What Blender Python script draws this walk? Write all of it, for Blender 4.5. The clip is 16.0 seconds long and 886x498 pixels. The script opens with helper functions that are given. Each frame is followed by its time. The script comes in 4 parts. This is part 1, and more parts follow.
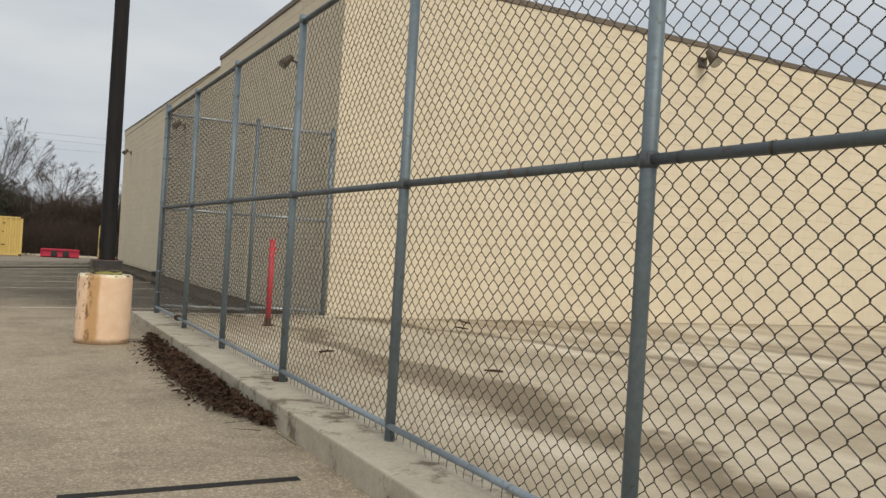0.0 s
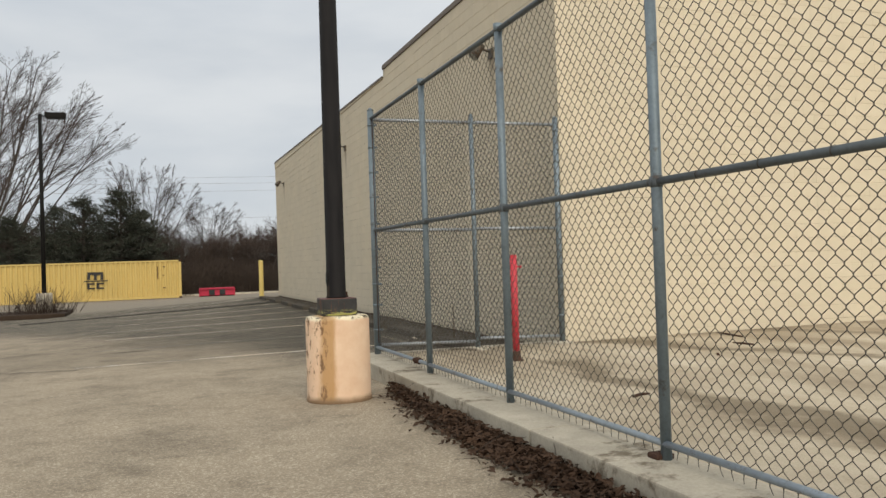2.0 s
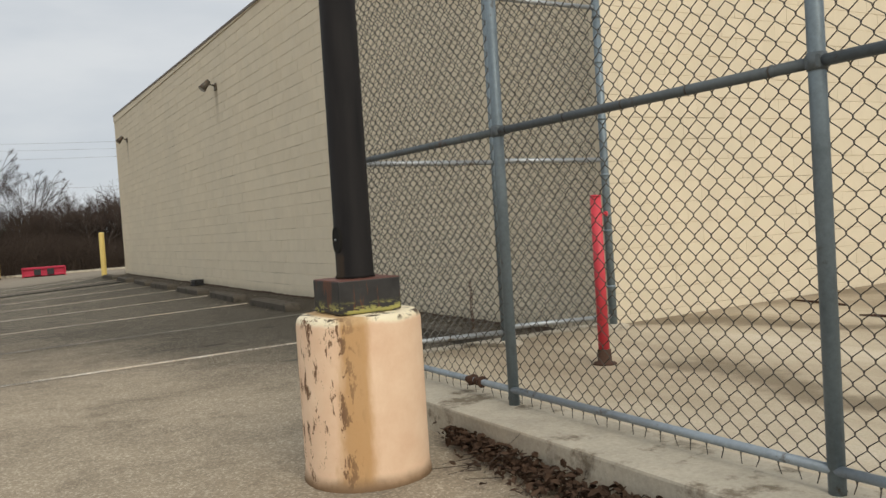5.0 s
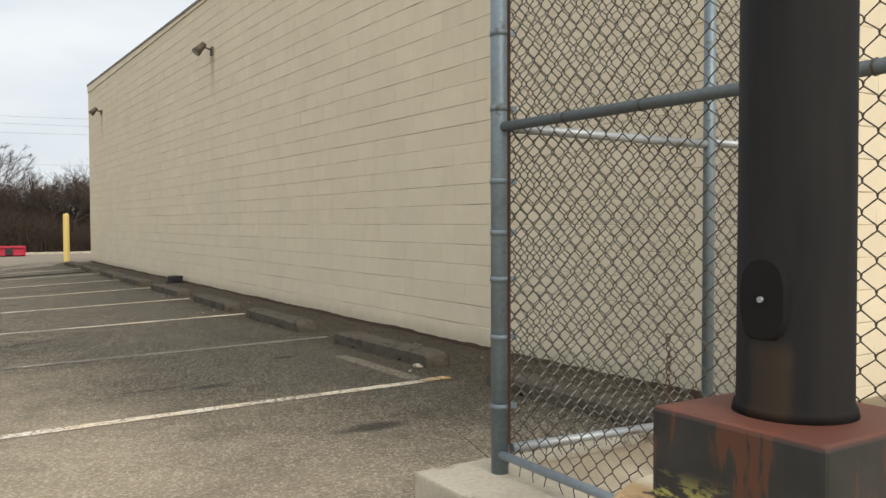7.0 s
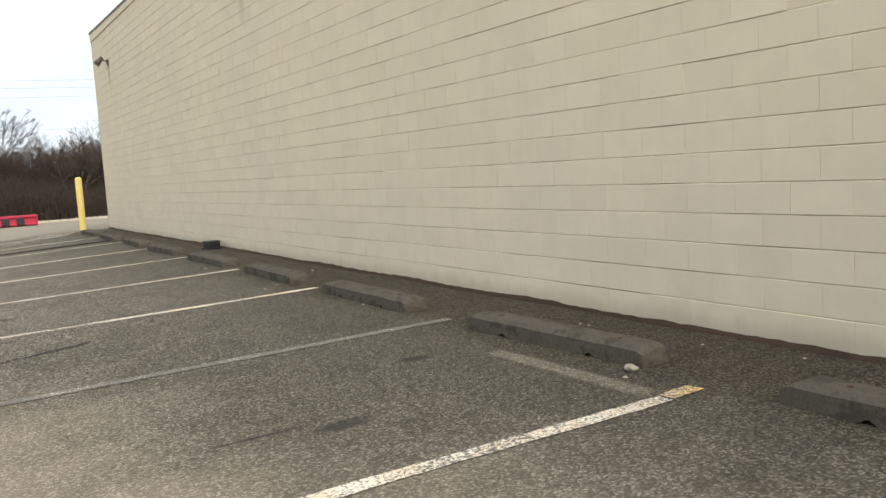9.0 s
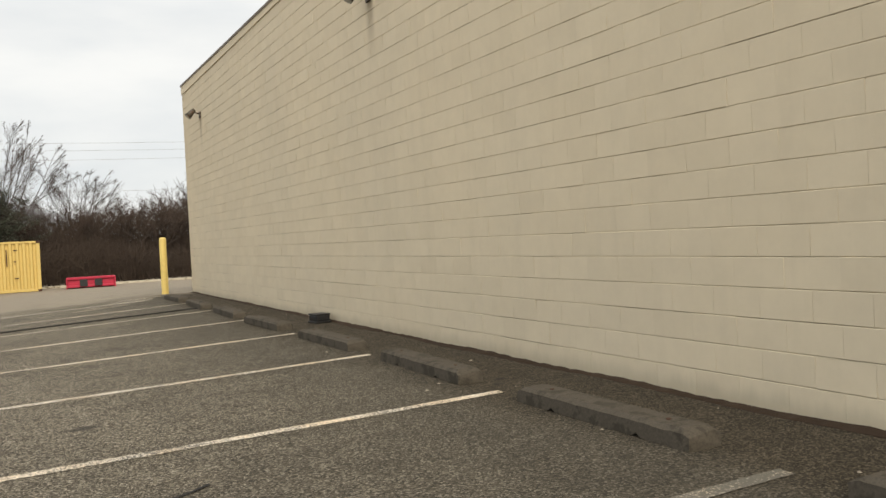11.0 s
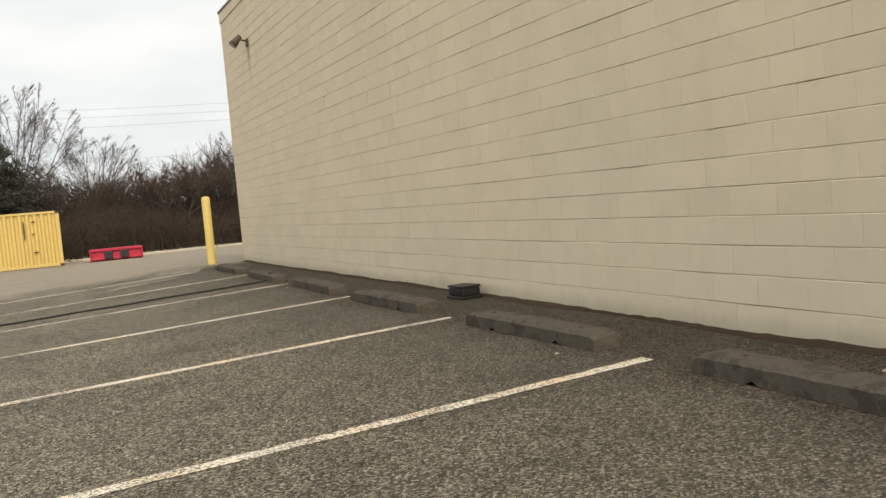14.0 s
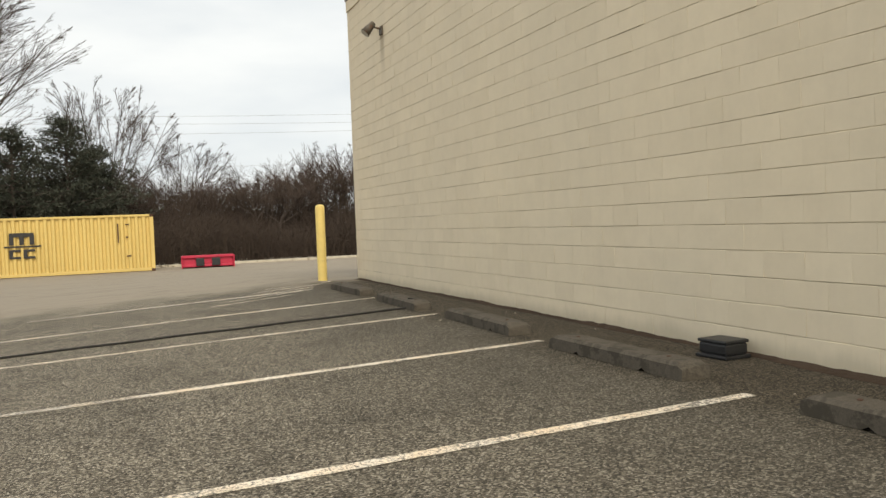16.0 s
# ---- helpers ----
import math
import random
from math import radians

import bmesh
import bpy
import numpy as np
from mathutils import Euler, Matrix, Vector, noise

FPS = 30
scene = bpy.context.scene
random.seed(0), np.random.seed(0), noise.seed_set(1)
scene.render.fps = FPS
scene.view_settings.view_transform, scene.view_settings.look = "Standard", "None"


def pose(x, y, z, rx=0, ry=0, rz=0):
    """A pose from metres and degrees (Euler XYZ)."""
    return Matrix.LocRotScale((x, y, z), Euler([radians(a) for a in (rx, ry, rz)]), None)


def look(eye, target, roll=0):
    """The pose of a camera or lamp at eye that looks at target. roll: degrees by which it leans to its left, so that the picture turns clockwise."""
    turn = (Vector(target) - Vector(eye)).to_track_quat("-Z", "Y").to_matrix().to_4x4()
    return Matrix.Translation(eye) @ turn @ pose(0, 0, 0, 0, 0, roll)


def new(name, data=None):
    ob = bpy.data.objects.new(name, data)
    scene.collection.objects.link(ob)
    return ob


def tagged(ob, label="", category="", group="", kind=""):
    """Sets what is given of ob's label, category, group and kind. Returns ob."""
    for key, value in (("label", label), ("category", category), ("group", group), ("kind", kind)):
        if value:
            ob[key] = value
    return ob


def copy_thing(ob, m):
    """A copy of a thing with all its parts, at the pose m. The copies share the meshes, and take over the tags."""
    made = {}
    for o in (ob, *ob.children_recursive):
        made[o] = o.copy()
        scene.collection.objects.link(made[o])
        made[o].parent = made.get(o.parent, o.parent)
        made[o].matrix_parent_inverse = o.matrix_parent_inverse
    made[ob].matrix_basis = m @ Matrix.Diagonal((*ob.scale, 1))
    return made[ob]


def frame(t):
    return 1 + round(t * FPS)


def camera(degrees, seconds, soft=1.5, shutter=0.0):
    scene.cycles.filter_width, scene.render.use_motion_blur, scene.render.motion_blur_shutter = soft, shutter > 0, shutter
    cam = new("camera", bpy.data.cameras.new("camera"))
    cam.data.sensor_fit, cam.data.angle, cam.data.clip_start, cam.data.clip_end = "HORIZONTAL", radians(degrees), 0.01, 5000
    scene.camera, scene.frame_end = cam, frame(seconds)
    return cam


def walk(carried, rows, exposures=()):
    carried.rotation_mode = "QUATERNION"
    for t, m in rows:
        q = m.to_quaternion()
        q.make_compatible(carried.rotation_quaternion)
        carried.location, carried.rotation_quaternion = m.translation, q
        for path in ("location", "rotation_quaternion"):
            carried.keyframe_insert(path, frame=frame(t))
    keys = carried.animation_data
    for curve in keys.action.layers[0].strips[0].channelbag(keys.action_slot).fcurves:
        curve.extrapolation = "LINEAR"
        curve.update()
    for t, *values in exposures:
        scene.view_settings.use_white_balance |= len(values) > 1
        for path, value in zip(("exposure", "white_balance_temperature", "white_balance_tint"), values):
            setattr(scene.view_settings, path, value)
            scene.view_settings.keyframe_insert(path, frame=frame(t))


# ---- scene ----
cam = camera(56.4, 16.0)
SKY_TOP, SUN = 1.6, 2.3
PATH = [
    (0, (0.149, 0.56, 1.243), (1.095, 2.322, 1.253), 3.4),
    (0.5, (-0.034, 1.142, 1.239), (0.839, 2.942, 1.267), 3.0),
    (1, (-0.155, 1.834, 1.242), (0.581, 3.694, 1.25), 1.1),
    (1.5, (-0.293, 2.442, 1.248), (0.392, 4.321, 1.227), -1.2),
    (2, (-0.371, 3.103, 1.242), (0.294, 4.989, 1.273), -1.9),
    (2.5, (-0.451, 3.752, 1.243), (0.319, 5.597, 1.312), -2.5),
    (3, (-0.468, 4.506, 1.246), (0.449, 6.282, 1.306), -2.9),
    (3.5, (-0.55, 5.148, 1.241), (0.431, 6.89, 1.218), -4.1),
    (3.7, (-0.539, 5.447, 1.186), (0.446, 7.187, 1.117), -4.5),
    (5.8, (-0.246, 8.194, 1.181), (0.81, 9.891, 1.142), -1.4),
    (6, (-0.215, 8.516, 1.201), (0.849, 10.209, 1.187), -0.7),
    (6.5, (-0.081, 9.236, 1.206), (0.97, 10.937, 1.206), -0.2),
    (7, (0.064, 9.904, 1.246), (1.13, 11.595, 1.181), -0.2),
    (7.5, (0.183, 10.581, 1.255), (1.327, 12.217, 1.132), 0.4),
    (8, (0.205, 11.18, 1.262), (1.355, 12.808, 1.118), -0.65),
    (8.5, (0.23, 11.803, 1.268), (1.347, 13.45, 1.06), -2.3),
    (9, (0.307, 12.516, 1.237), (1.343, 14.215, 1.038), -3.5),
    (9.5, (0.296, 13.196, 1.247), (1.266, 14.938, 1.086), -4.7),
    (10, (0.412, 13.954, 1.248), (1.373, 15.704, 1.133), -4.1),
    (10.2, (0.413, 14.209, 1.271), (1.359, 15.969, 1.183), -3.2),
    (12.3, (0.452, 17.144, 1.229), (1.324, 18.944, 1.212), -2.8),
    (12.5, (0.417, 17.419, 1.218), (1.269, 19.229, 1.193), -2.5),
    (13, (0.37, 18.084, 1.183), (1.189, 19.909, 1.153), -3.3),
    (13.5, (0.404, 18.866, 1.169), (1.269, 20.668, 1.091), -4.8),
    (14, (0.447, 19.583, 1.12), (1.323, 21.376, 0.992), -4.9),
    (14.5, (0.429, 20.303, 1.118), (1.175, 22.157, 1.04), -3.7),
    (15, (0.343, 20.931, 1.146), (1.086, 22.785, 1.044), -3.8),
    (15.5, (0.309, 21.667, 1.164), (1.006, 23.539, 1.079), -3.3),
    (16, (0.263, 22.336, 1.129), (0.979, 24.202, 1.062), -2.2),
]
walk(cam, [(t, look(eye, target, roll)) for t, eye, target, roll in PATH],
     [(0, -0.24, 6500, 10), (2, -0.12, 6500, 10), (3.7, -0.17, 6500, 10), (5.8, -0.12, 6500, 10), (7, 0.22, 6500, 9.5), (8, 0.64, 6400, 9), (8.5, 0.72, 6350, 9), (9, 0.58, 6300, 9),
      (9.5, 0.3, 6800, 9), (10, 0.28, 6950, 10.5), (12.5, 0.27, 6950, 10), (14.5, 0.35, 6950, 10), (16, 0.33, 6850, 9)])


# ---- world and sun ----
world = bpy.data.worlds.new("overcast_sky")
scene.world = world
world.use_nodes = True
wn, wl = world.node_tree.nodes, world.node_tree.links
wn.clear()
w_out = wn.new("ShaderNodeOutputWorld")
sky = wn.new("ShaderNodeTexSky")
sky.sky_type, sky.sun_disc = "NISHITA", False
sky.sun_elevation, sky.sun_rotation = radians(38), radians(200)
sky_bg = wn.new("ShaderNodeBackground")
sky_bg.inputs["Strength"].default_value = 0.05
wl.new(sky.outputs[0], sky_bg.inputs["Color"])
w_geo = wn.new("ShaderNodeTexCoord")
w_map = wn.new("ShaderNodeMapping")
w_map.inputs["Scale"].default_value = (1.0, 1.0, 3.2)
wl.new(w_geo.outputs["Generated"], w_map.inputs["Vector"])
w_noise = wn.new("ShaderNodeTexNoise")
w_noise.inputs["Scale"].default_value, w_noise.inputs["Detail"].default_value = 2.6, 6
w_noise.inputs["Roughness"].default_value = 0.5
wl.new(w_map.outputs[0], w_noise.inputs["Vector"])
w_ramp = wn.new("ShaderNodeValToRGB")
w_ramp.color_ramp.elements[0].position, w_ramp.color_ramp.elements[0].color = 0.36, (0.66, 0.71, 0.76, 1)
w_ramp.color_ramp.elements[1].position, w_ramp.color_ramp.elements[1].color = 0.62, (0.83, 0.86, 0.88, 1)
wl.new(w_noise.outputs["Fac"], w_ramp.inputs["Fac"])
w_sep = wn.new("ShaderNodeSeparateXYZ")
wl.new(w_geo.outputs["Generated"], w_sep.inputs[0])
w_lift = wn.new("ShaderNodeMapRange")
w_lift.inputs["From Min"].default_value, w_lift.inputs["From Max"].default_value = 0.25, 1.0
w_lift.inputs["To Min"].default_value, w_lift.inputs["To Max"].default_value = 1.0, SKY_TOP
wl.new(w_sep.outputs["Z"], w_lift.inputs["Value"])
cloud_bg = wn.new("ShaderNodeBackground")
wl.new(w_ramp.outputs["Color"], cloud_bg.inputs["Color"])
wl.new(w_lift.outputs[0], cloud_bg.inputs["Strength"])
w_mix = wn.new("ShaderNodeMixShader")
w_mix.inputs["Fac"].default_value = 0.9
wl.new(sky_bg.outputs[0], w_mix.inputs[1])
wl.new(cloud_bg.outputs[0], w_mix.inputs[2])
wl.new(w_mix.outputs[0], w_out.inputs["Surface"])

sun_data = bpy.data.lights.new("sun", "SUN")
sun_data.energy, sun_data.angle, sun_data.color = SUN, radians(35), (1.0, 0.92, 0.78)
sun = new("sun", sun_data)
sun.matrix_world = look((-1.5, -24, 17), (0, 0, 0))


# ---- materials ----
def shader(name, rough=0.8, metal=0.0):
    m = bpy.data.materials.new(name)
    m.use_nodes = True
    b = m.node_tree.nodes["Principled BSDF"]
    b.inputs["Roughness"].default_value, b.inputs["Metallic"].default_value = rough, metal
    b.inputs["Specular IOR Level"].default_value = 0.12 if rough >= 0.7 else 0.4
    return m, m.node_tree.nodes, m.node_tree.links, b


def position(n, l, scale=(1, 1, 1)):
    g = n.new("ShaderNodeNewGeometry")
    mp = n.new("ShaderNodeMapping")
    mp.inputs["Scale"].default_value = scale
    l.new(g.outputs["Position"], mp.inputs["Vector"])
    return mp.outputs[0]


def noise_tex(n, l, vec, scale, detail=6, rough=0.6):
    t = n.new("ShaderNodeTexNoise")
    t.inputs["Scale"].default_value, t.inputs["Detail"].default_value, t.inputs["Roughness"].default_value = scale, detail, rough
    l.new(vec, t.inputs["Vector"])
    return t.outputs["Fac"]


def ramp(n, l, fac, *stops):
    r = n.new("ShaderNodeValToRGB")
    e = r.color_ramp.elements
    while len(e) < len(stops):
        e.new(0.5)
    for k, (p, c) in zip(e, stops):
        k.position = p
        k.color = (c, c, c, 1) if isinstance(c, (int, float)) else (*c, 1)
    l.new(fac, r.inputs["Fac"])
    return r.outputs["Color"]


def mix(n, l, fac, a, b, mode="MIX"):
    x = n.new("ShaderNodeMix")
    x.data_type, x.blend_type = "RGBA", mode
    for sock, v in ((x.inputs["Factor"], fac), (x.inputs["A"], a), (x.inputs["B"], b)):
        if isinstance(v, (int, float)):
            sock.default_value = v
        elif isinstance(v, tuple):
            sock.default_value = (*v, 1)
        else:
            l.new(v, sock)
    return x.outputs["Result"]


def arith(n, l, op, a, b=0.0, c=0.0):
    x = n.new("ShaderNodeMath")
    x.operation = op
    for sock, v in zip(x.inputs, (a, b, c)):
        if isinstance(v, (int, float)):
            sock.default_value = v
        else:
            l.new(v, sock)
    return x.outputs[0]


def span(n, l, v, a, b):
    x = n.new("ShaderNodeMapRange")
    x.interpolation_type = "SMOOTHSTEP"
    x.inputs["From Min"].default_value, x.inputs["From Max"].default_value = a, b
    l.new(v, x.inputs["Value"])
    return x.outputs[0]


def relief(n, l, b, height, strength, distance):
    x = n.new("ShaderNodeBump")
    x.inputs["Strength"].default_value, x.inputs["Distance"].default_value = strength, distance
    l.new(height, x.inputs["Height"])
    l.new(x.outputs[0], b.inputs["Normal"])


def simple(name, colour, rough=0.7, metal=0.0, grain=30.0, spread=0.25, bump=0.2, dist=0.003, dirt=None, dirt_at=0.62, dirt_scale=4.0):
    """Colour with grain and larger patches, optional blotches of dirt or rust."""
    m, n, l, b = shader(name, rough, metal)
    p = position(n, l)
    f, g = noise_tex(n, l, p, grain, 8, 0.7), noise_tex(n, l, p, grain / 12, 5, 0.6)
    lo, hi = tuple(c * (1 - spread) for c in colour), tuple(min(1, c * (1 + spread)) for c in colour)
    c = mix(n, l, 0.5, ramp(n, l, f, (0.3, lo), (0.7, hi)), ramp(n, l, g, (0.3, lo), (0.7, hi)))
    if dirt:
        d = noise_tex(n, l, p, dirt_scale, 8, 0.7)
        c = mix(n, l, ramp(n, l, d, (dirt_at - 0.03, 0.0), (dirt_at + 0.05, 1.0)), c, dirt)
    l.new(c, b.inputs["Base Color"])
    relief(n, l, b, f, bump, dist)
    return m


def asphalt():
    m, n, l, b = shader("asphalt", 0.85)
    p = position(n, l)
    s = n.new("ShaderNodeSeparateXYZ")
    l.new(p, s.inputs[0])
    wob = noise_tex(n, l, p, 0.7, 6, 0.65)
    wy = arith(n, l, "ADD", s.outputs["Y"], arith(n, l, "MULTIPLY", wob, 5.0))
    wx = arith(n, l, "ADD", s.outputs["X"], arith(n, l, "MULTIPLY", wob, 0.9))
    v = n.new("ShaderNodeTexVoronoi")
    v.inputs["Scale"].default_value = 92
    l.new(p, v.inputs["Vector"])
    sp = n.new("ShaderNodeSeparateColor")
    l.new(v.outputs["Color"], sp.inputs[0])
    stone = ramp(n, l, sp.outputs[0], (0.0, (0.024, 0.021, 0.017)), (0.42, (0.105, 0.09, 0.067)), (0.78, (0.255, 0.22, 0.165)), (1.0, (0.52, 0.465, 0.37)))
    fine = noise_tex(n, l, p, 160, 4, 0.7)
    c = mix(n, l, ramp(n, l, fine, (0.4, 0.0), (0.62, 0.5)), stone, (0.05, 0.043, 0.033))
    old = mix(n, l, 0.5, stone, (0.54, 0.44, 0.315))
    c = mix(n, l, arith(n, l, "SUBTRACT", 1.0, span(n, l, arith(n, l, "ADD", wy, arith(n, l, "MULTIPLY", s.outputs["X"], 1.8)), 17.6, 24.0)), c, old)
    blot = noise_tex(n, l, p, 0.9, 8, 0.65)
    c = mix(n, l, 1.0, c, ramp(n, l, blot, (0.3, 0.70), (0.5, 1.0), (0.7, 1.14)), "MULTIPLY")
    blot2 = noise_tex(n, l, p, 3.4, 8, 0.7)
    c = mix(n, l, 1.0, c, ramp(n, l, blot2, (0.30, 0.72), (0.48, 1.0)), "MULTIPLY")
    c = mix(n, l, arith(n, l, "MULTIPLY", arith(n, l, "MULTIPLY", span(n, l, wx, 1.2, 4.0), span(n, l, wy, 14.5, 17.5)), 0.5), c, (0.05, 0.045, 0.036))
    c = mix(n, l, arith(n, l, "MULTIPLY", arith(n, l, "MULTIPLY", span(n, l, wy, 16.6, 18.6), arith(n, l, "SUBTRACT", 1.0, span(n, l, wy, 20.5, 25.0))), 0.25), c, (0.045, 0.04, 0.032))
    # damp, dirty strip behind the wheel stops
    strip = arith(n, l, "MULTIPLY", span(n, l, wx, 3.7, 4.35), span(n, l, s.outputs["Y"], 12.6, 13.6))
    c = mix(n, l, arith(n, l, "MULTIPLY", strip, 0.82), c, mix(n, l, 0.4, mix(n, l, 1.0, stone, (0.40, 0.37, 0.33), "MULTIPLY"), ramp(n, l, blot2, (0.35, (0.014, 0.012, 0.009)), (0.65, (0.046, 0.038, 0.028)))))
    # paler concrete past the stalls
    pale = mix(n, l, fine, (0.285, 0.245, 0.19), (0.205, 0.175, 0.135))
    far = mix(n, l, blot, pale, (0.26, 0.222, 0.172))
    seam = noise_tex(n, l, position(n, l, (0.16, 0.9, 1)), 1.3, 6, 0.6)
    far = mix(n, l, ramp(n, l, seam, (0.485, 0.0), (0.5, 0.55), (0.515, 0.0)), far, (0.09, 0.072, 0.055))
    c = mix(n, l, span(n, l, wy, 40.0, 42.5), c, far)
    # ghost of an old line
    gx = arith(n, l, "ABSOLUTE", arith(n, l, "SUBTRACT", s.outputs["X"], 3.37))
    gy = arith(n, l, "ABSOLUTE", arith(n, l, "SUBTRACT", s.outputs["Y"], 16.27))
    ghost = arith(n, l, "MULTIPLY", arith(n, l, "SUBTRACT", 1.0, span(n, l, arith(n, l, "ADD", gx, arith(n, l, "MULTIPLY", blot2, 0.06)), 0.07, 0.12)), arith(n, l, "SUBTRACT", 1.0, span(n, l, gy, 0.6, 0.78)))
    c = mix(n, l, arith(n, l, "MULTIPLY", ghost, 0.5), c, mix(n, l, 0.4, stone, (0.36, 0.315, 0.24)))
    # oil spots
    for ox, oy, rx, ry in ((1.94, 16.25, 0.20, 0.10), (1.55, 16.38, 0.32, 0.025), (2.9, 17.2, 0.16, 0.08), (-0.7, 17.6, 0.4, 0.12), (2.4, 14.4, 0.3, 0.12), (0.8, 22.1, 0.15, 0.08), (4.06, 21.39, 0.07, 0.05), (3.94, 21.19, 0.07, 0.045), (3.49, 21.7, 0.04, 0.03)):
        dx = arith(n, l, "DIVIDE", arith(n, l, "SUBTRACT", s.outputs["X"], ox), rx)
        dy = arith(n, l, "DIVIDE", arith(n, l, "SUBTRACT", s.outputs["Y"], oy), ry)
        r2 = arith(n, l, "ADD", arith(n, l, "MULTIPLY", dx, dx), arith(n, l, "MULTIPLY", dy, dy))
        r2 = arith(n, l, "ADD", r2, arith(n, l, "MULTIPLY", blot2, 1.6))
        c = mix(n, l, arith(n, l, "MULTIPLY", arith(n, l, "SUBTRACT", 1.0, span(n, l, r2, 0.9, 1.9)), 0.75), c, (0.03, 0.028, 0.025))
    l.new(c, b.inputs["Base Color"])
    h = arith(n, l, "ADD", arith(n, l, "MULTIPLY", sp.outputs[1], 0.6), fine)
    relief(n, l, b, h, 0.8, 0.008)
    return m


def block_paint():
    """Cream masonry paint: slightly uneven from block to block, dirty runs below the floodlights."""
    m, n, l, b = shader("painted_block", 0.75)
    p = position(n, l)
    s = n.new("ShaderNodeSeparateXYZ")
    l.new(p, s.inputs[0])
    info = n.new("ShaderNodeObjectInfo")
    geo = n.new("ShaderNodeNewGeometry")
    rnd = arith(n, l, "FRACT", arith(n, l, "ADD", info.outputs["Random"], geo.outputs["Random Per Island"]))
    big = noise_tex(n, l, p, 0.45, 6, 0.6)
    streak = noise_tex(n, l, position(n, l, (3.0, 3.0, 0.22)), 1.6, 6, 0.65)
    fine = noise_tex(n, l, p, 130, 6, 0.7)
    c = ramp(n, l, rnd, (0.0, (0.618, 0.54, 0.405)), (0.5, (0.635, 0.556, 0.42)), (1.0, (0.65, 0.57, 0.43)))
    c = mix(n, l, 1.0, c, ramp(n, l, big, (0.3, (0.955, 0.96, 0.965)), (0.7, (1.03, 1.02, 1.0))), "MULTIPLY")
    c = mix(n, l, 1.0, c, ramp(n, l, streak, (0.28, 0.965), (0.5, 1.0)), "MULTIPLY")
    c = mix(n, l, 1.0, c, ramp(n, l, noise_tex(n, l, p, 5, 7, 0.7), (0.3, 0.95), (0.6, 1.0)), "MULTIPLY")
    drip = noise_tex(n, l, position(n, l, (6.0, 6.0, 0.5)), 2.2, 6, 0.65)
    for y0, z0 in ((36.66, 4.56), (25.41, 4.43), (15.01, 4.45)):
        dy = arith(n, l, "ABSOLUTE", arith(n, l, "SUBTRACT", s.outputs["Y"], y0))
        side_fade = arith(n, l, "SUBTRACT", 1.0, span(n, l, arith(n, l, "ADD", dy, arith(n, l, "MULTIPLY", drip, 0.12)), 0.08, 0.24))
        run = arith(n, l, "MULTIPLY", span(n, l, s.outputs["Z"], z0 - 0.95, z0 - 0.05), arith(n, l, "SUBTRACT", 1.0, span(n, l, s.outputs["Z"], z0 + 0.02, z0 + 0.12)))
        c = mix(n, l, arith(n, l, "MULTIPLY", arith(n, l, "MULTIPLY", side_fade, run), 0.5), c, (0.17, 0.13, 0.085))
    grime = arith(n, l, "SUBTRACT", 1.0, span(n, l, arith(n, l, "ADD", s.outputs["Z"], arith(n, l, "MULTIPLY", streak, -0.22)), -0.08, 0.06))
    c = mix(n, l, arith(n, l, "MULTIPLY", grime, 0.45), c, (0.33, 0.30, 0.22))
    pits = noise_tex(n, l, p, 42, 8, 0.75)
    c = mix(n, l, ramp(n, l, pits, (0.69, 0.0), (0.74, 0.5)), c, (0.26, 0.22, 0.16))
    l.new(c, b.inputs["Base Color"])
    relief(n, l, b, arith(n, l, "ADD", fine, noise_tex(n, l, p, 12, 4, 0.6)), 0.3, 0.004)
    return m


def mortar_paint():
    """Painted-over joints: filled with paint along some stretches, open and dark along others."""
    m, n, l, b = shader("painted_mortar", 0.85)
    p = position(n, l)
    gap = noise_tex(n, l, position(n, l, (0.8, 0.8, 5.1)), 1.1, 7, 0.7)
    c = ramp(n, l, gap, (0.48, (0.58, 0.505, 0.375)), (0.57, (0.36, 0.305, 0.22)), (0.68, (0.11, 0.09, 0.063)))
    l.new(c, b.inputs["Base Color"])
    relief(n, l, b, noise_tex(n, l, p, 60, 6, 0.7), 0.3, 0.003)
    return m


